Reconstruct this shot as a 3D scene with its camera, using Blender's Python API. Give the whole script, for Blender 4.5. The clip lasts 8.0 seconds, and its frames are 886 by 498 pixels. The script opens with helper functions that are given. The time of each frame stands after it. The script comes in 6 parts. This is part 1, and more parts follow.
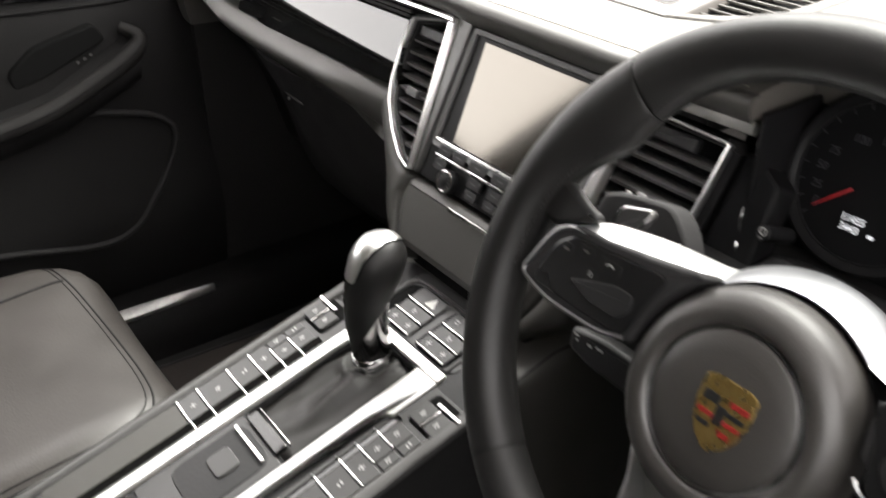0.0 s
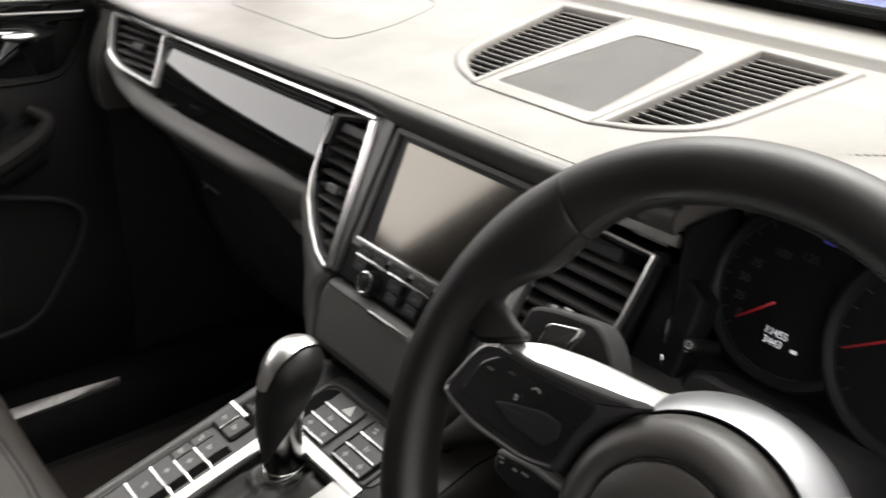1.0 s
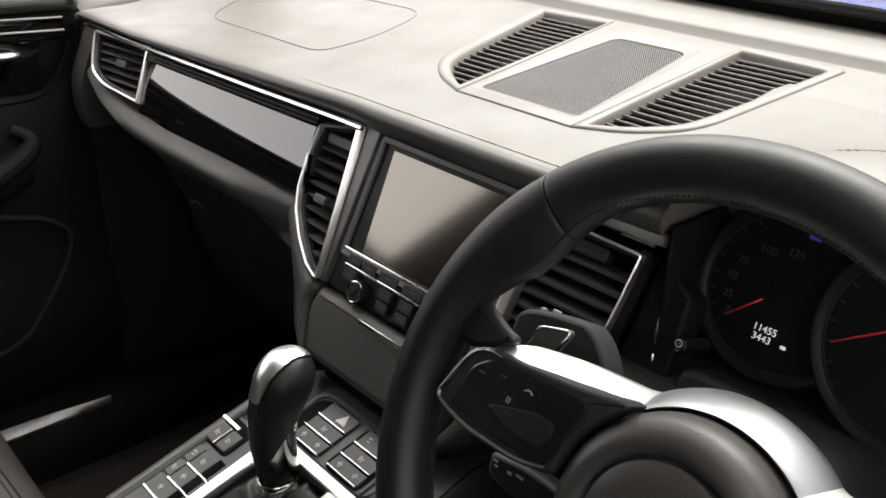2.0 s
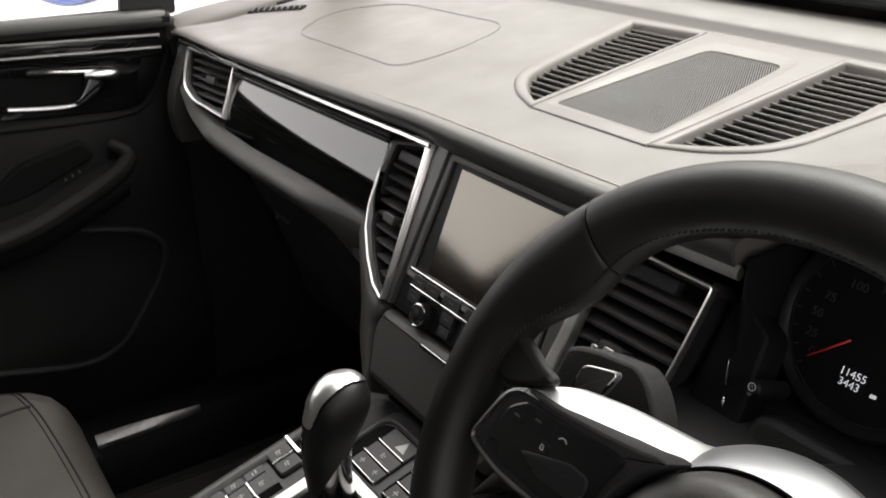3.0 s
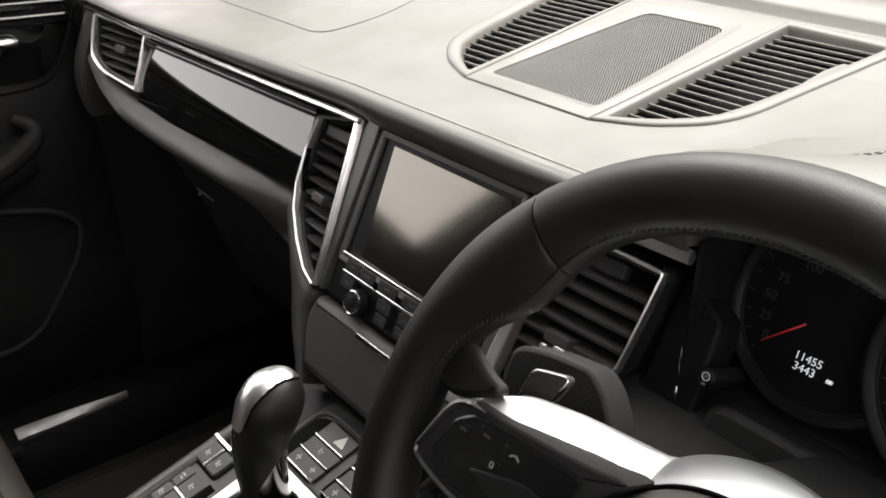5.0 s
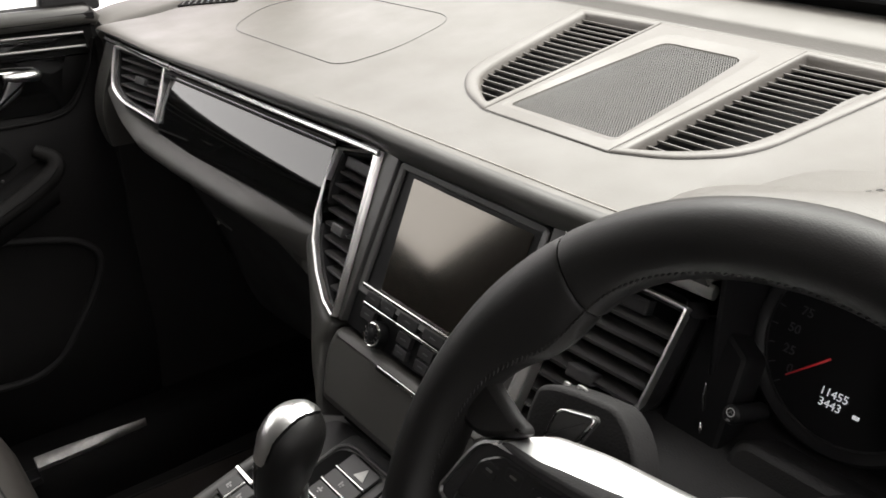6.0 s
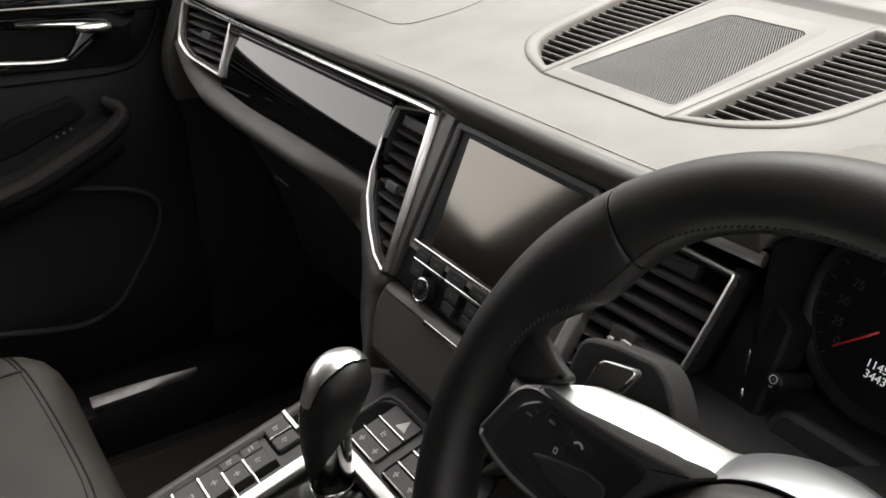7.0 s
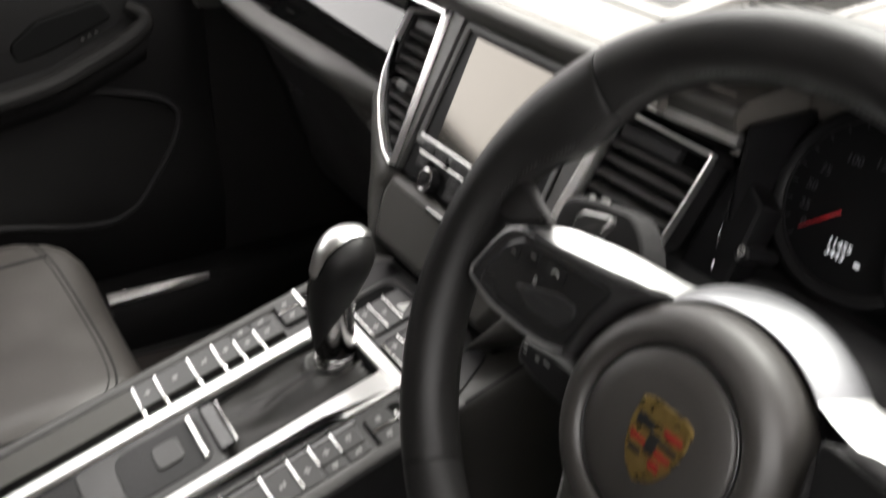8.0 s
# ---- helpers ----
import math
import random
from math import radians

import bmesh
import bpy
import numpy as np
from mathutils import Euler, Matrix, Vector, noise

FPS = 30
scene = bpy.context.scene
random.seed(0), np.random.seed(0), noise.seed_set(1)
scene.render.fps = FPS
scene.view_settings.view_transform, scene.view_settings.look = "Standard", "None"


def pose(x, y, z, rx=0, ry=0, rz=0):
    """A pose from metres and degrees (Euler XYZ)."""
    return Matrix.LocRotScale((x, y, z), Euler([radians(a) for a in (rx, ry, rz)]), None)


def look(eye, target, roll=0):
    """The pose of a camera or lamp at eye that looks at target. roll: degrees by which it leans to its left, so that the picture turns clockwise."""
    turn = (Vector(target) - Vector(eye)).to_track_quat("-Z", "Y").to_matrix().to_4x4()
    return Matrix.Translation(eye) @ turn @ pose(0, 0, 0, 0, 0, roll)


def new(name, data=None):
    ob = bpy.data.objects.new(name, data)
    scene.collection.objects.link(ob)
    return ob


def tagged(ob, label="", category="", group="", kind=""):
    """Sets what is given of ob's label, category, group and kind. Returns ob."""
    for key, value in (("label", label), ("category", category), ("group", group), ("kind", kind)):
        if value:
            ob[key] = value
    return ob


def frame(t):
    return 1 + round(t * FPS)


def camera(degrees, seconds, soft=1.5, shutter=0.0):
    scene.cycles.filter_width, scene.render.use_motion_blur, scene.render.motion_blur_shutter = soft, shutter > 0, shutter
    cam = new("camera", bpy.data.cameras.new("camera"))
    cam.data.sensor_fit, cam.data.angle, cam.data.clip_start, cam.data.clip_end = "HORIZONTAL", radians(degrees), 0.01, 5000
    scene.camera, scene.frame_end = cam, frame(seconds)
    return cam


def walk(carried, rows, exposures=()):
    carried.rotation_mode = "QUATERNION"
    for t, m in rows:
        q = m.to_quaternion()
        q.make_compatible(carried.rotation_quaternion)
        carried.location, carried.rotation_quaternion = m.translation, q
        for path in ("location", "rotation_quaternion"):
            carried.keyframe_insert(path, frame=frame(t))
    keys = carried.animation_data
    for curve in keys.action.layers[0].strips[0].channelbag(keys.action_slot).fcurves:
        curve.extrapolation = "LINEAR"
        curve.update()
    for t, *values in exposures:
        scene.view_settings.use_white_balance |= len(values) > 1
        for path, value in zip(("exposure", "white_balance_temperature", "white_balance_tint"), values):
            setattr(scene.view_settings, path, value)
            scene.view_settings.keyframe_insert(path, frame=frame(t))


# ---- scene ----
cam = camera(53.7, 8.0, soft=1.6, shutter=0.5)
# seconds, eye, aim, lean
PATH = [
    (0, (0.5664, -0.4539, 1.0833), (-0.1238, 0.0555, 0.5693), 0.28),
    (0.3, (0.5257, -0.4446, 1.0904), (-0.1810, 0.0513, 0.6068), 1.16),
    (0.5, (0.5142, -0.4565, 1.0863), (-0.2098, 0.0669, 0.6370), 4.31),
    (0.8, (0.5294, -0.4423, 1.0887), (-0.1686, 0.1185, 0.6460), 4.16),
    (1, (0.5395, -0.4328, 1.0903), (-0.1297, 0.1716, 0.6580), 3.56),
    (1.2, (0.5404, -0.4188, 1.0862), (-0.1175, 0.1937, 0.6479), 1.45),
    (2.3, (0.5449, -0.4376, 1.0926), (-0.1284, 0.1737, 0.6769), 2.87),
    (2.5, (0.5491, -0.4334, 1.0963), (-0.1571, 0.1430, 0.6853), 1.49),
    (2.8, (0.5521, -0.4066, 1.0910), (-0.2056, 0.1230, 0.6876), -0.16),
    (3, (0.5430, -0.3764, 1.0845), (-0.2083, 0.1395, 0.6728), -0.08),
    (3.2, (0.5352, -0.3678, 1.0777), (-0.2071, 0.1357, 0.6431), 0.64),
    (3.5, (0.5208, -0.3652, 1.0773), (-0.2137, 0.1314, 0.6148), 0.09),
    (3.7, (0.5158, -0.3612, 1.0805), (-0.2111, 0.1287, 0.5996), -0.93),
    (4, (0.5080, -0.3568, 1.0841), (-0.2074, 0.1307, 0.5834), -1.86),
    (4.2, (0.5061, -0.3609, 1.0780), (-0.2119, 0.1210, 0.5835), -1.04),
    (4.5, (0.5063, -0.3680, 1.0815), (-0.2049, 0.1484, 0.6045), 0.21),
    (4.7, (0.5046, -0.3517, 1.0829), (-0.1859, 0.1986, 0.6134), 0.48),
    (5.8, (0.4998, -0.3449, 1.0956), (-0.2014, 0.2166, 0.6563), -0.70),
    (6, (0.4966, -0.3496, 1.0961), (-0.2100, 0.2072, 0.6594), -0.54),
    (6.5, (0.4975, -0.3531, 1.0937), (-0.2178, 0.1855, 0.6484), -0.11),
    (6.7, (0.5032, -0.3504, 1.0895), (-0.2224, 0.1638, 0.6386), 0.21),
    (7, (0.5090, -0.3598, 1.0868), (-0.2217, 0.1441, 0.6262), 0.75),
    (7.2, (0.5157, -0.3621, 1.0883), (-0.2154, 0.1324, 0.6264), 0.71),
    (7.5, (0.5357, -0.3729, 1.0871), (-0.1981, 0.1163, 0.6156), 1.92),
    (7.8, (0.5595, -0.3872, 1.0807), (-0.1675, 0.1144, 0.5949), 3.27),
    (8, (0.5746, -0.3947, 1.0596), (-0.1405, 0.0883, 0.5543), 3.09),
]
EXPOSURES = [(0.0, 0.77), (0.5, 0.57), (1.0, 0.07), (1.2, -0.02), (2.3, -0.27), (2.5, -0.49), (3.0, -0.42), (3.5, -0.24), (4.0, -0.02), (4.5, 0.13), (4.7, 0.03), (5.8, -0.28), (6.0, -0.29), (6.5, -0.32), (7.0, -0.38), (7.5, -0.23), (8.0, 0.32)]
walk(cam, [(t, look(eye, target, roll)) for t, eye, target, roll in PATH], EXPOSURES)

# ---- light: a bright hall round the car, with an added, unseen area lamp over the bonnet ----
hall = bpy.data.worlds.new("hall_light")
scene.world = hall
hall.use_nodes = True
hall.node_tree.nodes["Background"].inputs[0].default_value = (1.0, 0.926, 0.925, 1)
hall.node_tree.nodes["Background"].inputs[1].default_value = 5.0


def area_lamp(name, at, aim, size, watts, colour=(1.0, 0.96, 0.9)):
    data = bpy.data.lights.new(name, "AREA")
    data.shape, data.size, data.size_y, data.energy, data.color = "RECTANGLE", size[0], size[1], watts, colour
    ob = new(name, data)
    ob.matrix_world = look(at, aim)
    return ob


area_lamp("added_front_lamp", (-0.5, 1.6, 3.2), (0.0, 0.2, 0.9), (3.0, 1.0), 260)


# ---- materials ----
def node_material(name):
    m = bpy.data.materials.new(name)
    m.use_nodes = True
    nt = m.node_tree
    return m, nt, nt.nodes["Principled BSDF"]


def surface(name, colour, rough=0.5, metal=0.0, spec=0.5, grain=0.0, grain_scale=900, mottled=0.12, mottle_scale=14, coat=0.0, rough_var=0.08, cells=False):
    """A procedural surface: base colour mottled at two scales, uneven gloss, fine relief."""
    m, nt, b = node_material(name)
    N, L = nt.nodes.new, nt.links.new
    co = N("ShaderNodeTexCoord")
    big = N("ShaderNodeTexNoise")
    big.inputs["Scale"].default_value, big.inputs["Detail"].default_value = mottle_scale, 4
    fine = N("ShaderNodeTexNoise")
    fine.inputs["Scale"].default_value, fine.inputs["Detail"].default_value = grain_scale * 0.35, 2
    for t in (big, fine):
        L(co.outputs["Object"], t.inputs["Vector"])
    add = N("ShaderNodeMath")
    add.operation = "MULTIPLY_ADD"
    L(fine.outputs["Fac"], add.inputs[0])
    add.inputs[1].default_value = 0.4
    L(big.outputs["Fac"], add.inputs[2])
    ramp = N("ShaderNodeMapRange")
    ramp.inputs["From Min"].default_value, ramp.inputs["From Max"].default_value = 0.4, 1.0
    ramp.inputs["To Min"].default_value, ramp.inputs["To Max"].default_value = 1 - mottled, 1 + mottled
    L(add.outputs[0], ramp.inputs["Value"])
    mul = N("ShaderNodeVectorMath")
    mul.operation = "SCALE"
    mul.inputs[0].default_value = colour
    L(ramp.outputs[0], mul.inputs["Scale"])
    L(mul.outputs[0], b.inputs["Base Color"])
    rr = N("ShaderNodeMapRange")
    rr.inputs["From Min"].default_value, rr.inputs["From Max"].default_value = 0.3, 0.7
    rr.inputs["To Min"].default_value, rr.inputs["To Max"].default_value = max(rough - rough_var, 0.02), rough + rough_var
    L(big.outputs["Fac"], rr.inputs["Value"])
    L(rr.outputs[0], b.inputs["Roughness"])
    b.inputs["Metallic"].default_value = metal
    b.inputs["Specular IOR Level"].default_value = spec
    b.inputs["Coat Weight"].default_value = coat
    b.inputs["Coat Roughness"].default_value = 0.04
    if grain:
        bump = N("ShaderNodeBump")
        bump.inputs["Strength"].default_value, bump.inputs["Distance"].default_value = grain, 0.0006
        if cells:
            tex = N("ShaderNodeTexVoronoi")
            tex.inputs["Scale"].default_value = grain_scale
            L(co.outputs["Object"], tex.inputs["Vector"])
            L(tex.outputs["Distance"], bump.inputs["Height"])
        else:
            L(fine.outputs["Fac"], bump.inputs["Height"])
        L(bump.outputs[0], b.inputs["Normal"])
    return m


def glowing(name, colour, strength):
    m, nt, b = node_material(name)
    b.inputs["Base Color"].default_value = (*colour, 1)
    b.inputs["Emission Color"].default_value = (*colour, 1)
    b.inputs["Emission Strength"].default_value = strength
    b.inputs["Roughness"].default_value = 0.4
    return m


def clear_glass(name, tint=(0.95, 0.97, 0.96)):
    """Thin glass: clear, with more gloss at a slant."""
    m, nt, b = node_material(name)
    nt.nodes.remove(b)
    clear, gloss = nt.nodes.new("ShaderNodeBsdfTransparent"), nt.nodes.new("ShaderNodeBsdfGlossy")
    clear.inputs["Color"].default_value = (*tint, 1)
    gloss.inputs["Roughness"].default_value = 0.02
    edge, mix = nt.nodes.new("ShaderNodeLayerWeight"), nt.nodes.new("ShaderNodeMixShader")
    edge.inputs["Blend"].default_value = 0.5
    steep, gain = nt.nodes.new("ShaderNodeMath"), nt.nodes.new("ShaderNodeMath")
    steep.operation, gain.operation = "POWER", "MULTIPLY_ADD"
    steep.inputs[1].default_value = 5.0
    gain.inputs[1].default_value, gain.inputs[2].default_value = 0.6, 0.03
    nt.links.new(edge.outputs["Facing"], steep.inputs[0])
    nt.links.new(steep.outputs[0], gain.inputs[0])
    nt.links.new(gain.outputs[0], mix.inputs[0])
    nt.links.new(clear.outputs[0], mix.inputs[1])
    nt.links.new(gloss.outputs[0], mix.inputs[2])
    nt.links.new(mix.outputs[0], nt.nodes["Material Output"].inputs["Surface"])
    return m


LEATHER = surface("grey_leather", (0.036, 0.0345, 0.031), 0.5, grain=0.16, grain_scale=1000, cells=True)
# lighter copy of the grey leather: windscreen light is put into the colour
PAD = surface("lit_pad_leather", (0.0895, 0.0835, 0.0745), 0.5, grain=0.12, grain_scale=650, cells=True, mottled=0.03)
SEAT = surface("seat_leather", (0.0295, 0.026, 0.0238), 0.47, grain=0.18, grain_scale=380, cells=True)
RIM = surface("rim_leather", (0.0094, 0.009, 0.0088), 0.46, spec=0.29, grain=0.1, grain_scale=1300, cells=True)
HUB = surface("hub_leather", (0.03, 0.0278, 0.0255), 0.42, grain=0.12, grain_scale=900, cells=True)
DARK = surface("dark_plastic", (0.0135, 0.0132, 0.0136), 0.5, spec=0.3, grain=0.3, grain_scale=800)
SOFT_DARK = surface("dark_soft_trim", (0.018, 0.0175, 0.0177), 0.65, spec=0.12, grain=0.3, grain_scale=600, cells=True)
BUTTON = surface("button_plastic", (0.030, 0.0293, 0.0293), 0.42, mottled=0.05)
GREY_TRIM = surface("grey_satin_plastic", (0.05, 0.049, 0.048), 0.35, mottled=0.05)
POD = surface("pod_plastic", (0.095, 0.088, 0.079), 0.48, grain=0.2, grain_scale=900, mottled=0.05)
# near-black that paints shade in gaps and wells, also plain black trim
GAP = surface("shadow_and_trim_black", (0.006, 0.006, 0.006), 0.8, spec=0.04)
DECOR = surface("lacquered_black_trim", (0.004, 0.004, 0.004), 0.05, mottled=0.02, rough_var=0.015, coat=0.6)
GLOSS = surface("piano_black", (0.004, 0.004, 0.004), 0.04, mottled=0.02, rough_var=0.015, coat=0.15)
SCREEN = surface("screen_glass", (0.012, 0.0105, 0.0085), 0.095, spec=1.0, mottled=0.05, mottle_scale=8, rough_var=0.02)
SATIN_BLACK = surface("satin_black_plastic", (0.008, 0.008, 0.008), 0.22, spec=0.4, mottled=0.04)
# the reflection's beige is put into the gloss tint
SCREEN.node_tree.nodes["Principled BSDF"].inputs["Specular Tint"].default_value = (1.0, 0.9, 0.75, 1)
SCREEN.node_tree.nodes["Principled BSDF"].inputs["Coat Weight"].default_value = 0.55
SCREEN.node_tree.nodes["Principled BSDF"].inputs["Coat Roughness"].default_value = 0.11
CHROME = surface("chrome", (0.72, 0.72, 0.71), 0.16, metal=1.0, mottled=0.04, rough_var=0.05)
SLEEVE = surface("polished_dark_chrome", (0.15, 0.147, 0.144), 0.13, metal=1.0, mottled=0.05, rough_var=0.05)
SATIN = surface("satin_aluminium", (0.72, 0.72, 0.71), 0.3, metal=1.0, grain=0.1, grain_scale=1500, mottled=0.05)
SLAT_LIGHT = surface("mesh_plastic", (0.06, 0.0575, 0.053), 0.5, mottled=0.05)
DARK_SATIN = surface("dark_satin_metal", (0.2, 0.2, 0.2), 0.35, metal=1.0, mottled=0.05)
SLAT = surface("vent_slat_plastic", (0.038, 0.037, 0.036), 0.45, mottled=0.06)
CARPET = surface("black_carpet", (0.02, 0.0193, 0.0188), 0.95, spec=0.1, grain=0.9, grain_scale=900)
MAT = surface("floor_mat_carpet", (0.034, 0.029, 0.0265), 0.9, spec=0.15, grain=0.8, grain_scale=700)
ROOF = surface("headliner_fabric", (0.24, 0.215, 0.19), 0.9, spec=0.1, grain=0.3, grain_scale=900)
BLUE = surface("blue_car_paint", (0.025, 0.08, 0.36), 0.25, coat=1.0, mottled=0.04, rough_var=0.03)
HALL_FLOOR = surface("hall_floor_paint", (0.62, 0.62, 0.6), 0.35, mottle_scale=0.8)
HALL_WALL = surface("hall_wall_paint", (0.2, 0.172, 0.12), 0.8, mottle_scale=0.6)
MARK = surface("white_marking", (0.5, 0.5, 0.48), 0.5)
GOLD = surface("badge_gold", (0.34, 0.235, 0.08), 0.3, metal=0.85, mottled=0.2, mottle_scale=160)
RED = surface("badge_red", (0.2, 0.014, 0.011), 0.35)
BLACK = surface("badge_black", (0.01, 0.01, 0.01), 0.35)
NEEDLE = glowing("lit_red_needle", (0.35, 0.014, 0.018), 0.16)
DIGITS = glowing("lit_white_digits", (0.9, 0.92, 0.95), 0.45)
DIM = glowing("dim_scale_print", (0.034, 0.034, 0.038), 0.022)
TELL = glowing("blue_tell_tale", (0.08, 0.08, 0.6), 0.1)
GLASS = clear_glass("window_glass")
# tint added to hold back light from the unseen rear windows
LIGHT_CUT = clear_glass("light_cutting_glass", (0.07, 0.075, 0.07))
STRIP = surface("brushed_strip", (0.24, 0.235, 0.23), 0.42, metal=1.0, mottled=0.06)
FACE = surface("matt_black_face", (0.0075, 0.0075, 0.0079), 0.4, spec=0.12, mottled=0.03)
RAIL = surface("polished_rail", (0.93, 0.92, 0.91), 0.34, metal=1.0, mottled=0.03)
DOOR_TRIM = surface("door_soft_trim", (0.0075, 0.0072, 0.0072), 0.65, spec=0.1, grain=0.3, grain_scale=600, cells=True)
SEAM = surface("pale_seam_thread", (0.34, 0.32, 0.29), 0.6)
SCUFFED = surface("scuffed_metal", (0.4, 0.39, 0.38), 0.48, metal=1.0, grain=0.5, grain_scale=420, mottled=0.3, mottle_scale=60, rough_var=0.15)
FRAME = surface("satin_chrome_frame", (0.82, 0.82, 0.81), 0.36, metal=1.0, mottled=0.04)
# darker copy of the band metal: the collar's duller reflection is in the colour
COLLAR_METAL = surface("shaded_collar_metal", (0.26, 0.262, 0.272), 0.4, metal=1.0, grain=0.05, grain_scale=1500, mottled=0.03)
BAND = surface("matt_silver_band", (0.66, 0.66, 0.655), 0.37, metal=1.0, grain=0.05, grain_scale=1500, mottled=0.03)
ROCKER = surface("rocker_plastic", (0.013, 0.0128, 0.013), 0.4, spec=0.35, mottled=0.05)
SLAT_BRIGHT = surface("pale_print", (0.3, 0.3, 0.29), 0.5)
COLUMN = surface("column_leather", (0.0085, 0.0083, 0.0084), 0.55, spec=0.3, grain=0.3, grain_scale=700, cells=True)
PRINT = surface("key_print", (0.24, 0.24, 0.235), 0.45)
FAINT = surface("faint_print", (0.13, 0.13, 0.125), 0.5)
GAITER = surface("gaiter_leather", (0.0105, 0.0097, 0.009), 0.5, spec=0.4, grain=0.15, grain_scale=900, cells=True)


# ---- building helpers ----
HOME = {}


def thing(name, at, label, category, group="", kind=""):
    ob = new(name)
    ob.empty_display_size = 0.05
    ob.location = at
    HOME[ob.name] = Vector(at)
    return tagged(ob, label, category, group, kind)


def child_of(ob, parent):
    ob.parent = parent
    ob.matrix_parent_inverse = Matrix.Translation(-HOME[parent.name]) if parent.name in HOME else Matrix()


def part(name, bm, material, parent=None, label="", angle=35):
    """Links a bmesh, in world coordinates, as one mesh object under a thing or a part."""
    me = bpy.data.meshes.new(name)
    bmesh.ops.recalc_face_normals(bm, faces=bm.faces[:])
    bm.to_mesh(me)
    bm.free()
    me.materials.append(material)
    me.set_sharp_from_angle(angle=radians(angle))
    me.polygons.foreach_set("use_smooth", [len(f.vertices) < 5 for f in me.polygons])
    ob = new(name, me)
    if parent:
        child_of(ob, parent)
    return tagged(ob, label)


def piece(name, mesh, parent, m, label=""):
    """One more object on a shared mesh, at the pose m."""
    ob = new(name, mesh)
    child_of(ob, parent)
    ob.matrix_basis = m
    return tagged(ob, label)


def axes(origin, x, y):
    """A frame with its x and y axes along the given ways."""
    x = Vector(x).normalized()
    z = x.cross(Vector(y)).normalized()
    y = z.cross(x)
    return Matrix((x, y, z)).transposed().to_4x4() if origin is None else Matrix.Translation(origin) @ Matrix((x, y, z)).transposed().to_4x4()


def rounded(poly, r, n=4):
    """A polygon with its corners rounded; r may be one radius or one for each corner."""
    out, k = [], len(poly)
    for i, p in enumerate(poly):
        p = Vector(p)
        a, b = Vector(poly[i - 1]) - p, Vector(poly[(i + 1) % k]) - p
        ri = min(r[i] if isinstance(r, (list, tuple)) else r, a.length * 0.45, b.length * 0.45)
        if ri < 1e-5:
            out.append(p.copy())
            continue
        s, e = p + a.normalized() * ri, p + b.normalized() * ri
        for j in range(n + 1):
            t = j / n
            out.append((1 - t) ** 2 * s + 2 * t * (1 - t) * p + t * t * e)
    return out


def offset(poly, d):
    """The polygon moved inwards by d (for a polygon that turns left)."""
    k, out = len(poly), []
    area = sum(poly[i - 1][0] * poly[i][1] - poly[i][0] * poly[i - 1][1] for i in range(k))
    sign = 1 if area > 0 else -1
    for i in range(k):
        p, a, b = Vector(poly[i]), Vector(poly[i - 1]), Vector(poly[(i + 1) % k])
        u, v = (p - a).normalized(), (b - p).normalized()
        n = (Vector((-u.y, u.x)) + Vector((-v.y, v.x))) * sign
        n.normalize()
        c = max(n.dot(Vector((-v.y, v.x)) * sign), 0.5)
        out.append(p + n * d / c)
    return out


def loft(rings, m=None, close_ring=True, close_path=False, caps=True, bm=None):
    bm = bm or bmesh.new()
    m = m or Matrix()
    vs = [[bm.verts.new(m @ Vector(p)) for p in ring] for ring in rings]
    k = len(rings[0])
    pairs = list(zip(vs, vs[1:])) + ([(vs[-1], vs[0])] if close_path else [])
    for a, b in pairs:
        for i in range(k if close_ring else k - 1):
            j = (i + 1) % k
            bm.faces.new((a[i], a[j], b[j], b[i]))
    if caps and close_ring and not close_path:
        bm.faces.new(vs[0])
        bm.faces.new(vs[-1])
    return bm


def slab(poly, m, z0, z1, bevel=0.001, bm=None):
    """A polygon made solid from z0 up to z1 in the frame m, with a rounded upper edge."""
    b = min(bevel, (z1 - z0) * 0.45)
    rings = [[(p[0], p[1], z0) for p in poly], [(p[0], p[1], z1 - b) for p in poly]]
    if b > 0:
        q = offset(poly, b * 0.3)
        rings.append([(p[0], p[1], z1 - b * 0.3) for p in q])
        q = offset(poly, b)
        rings.append([(p[0], p[1], z1) for p in q])
    return loft(rings, m, bm=bm)


def ring_frame(poly, width, m, z0, z1, bevel=0.0008, inner_drop=0.0, bm=None):
    """A frame of the given width along a closed outline."""
    b = bevel
    inner = offset(poly, width)
    prof = [(poly, z0), (poly, z1 - b), (offset(poly, b), z1), (offset(poly, width - b), z1 - inner_drop), (inner, z1 - b - inner_drop), (inner, z0)]
    return loft([[(p[0], p[1], z) for p in q] for q, z in prof], m, close_path=True, bm=bm)


def tube(points, r, n=8, m=None, closed=False, squash=1.0, up=None, bm=None):
    """A round or flattened bar along a line; r may be a list."""
    m = m or Matrix()
    pts = [m @ Vector(p) for p in points]
    k = len(pts)
    rings = []
    ref = Vector(up) if up else None
    for i, p in enumerate(pts):
        a = pts[i - 1] if (i or closed) else p
        b = pts[(i + 1) % k] if (i < k - 1 or closed) else p
        t = (b - a).normalized()
        if ref is None:
            ref = t.orthogonal().normalized()
        x = (ref - t * ref.dot(t)).normalized()
        if not up:
            ref = x
        y = t.cross(x)
        ri = r[i] if isinstance(r, (list, tuple)) else r
        rings.append([p + (x * math.cos(q) + y * math.sin(q) * squash) * ri for q in (2 * math.pi * j / n for j in range(n))])
    return loft(rings, close_path=closed, bm=bm)


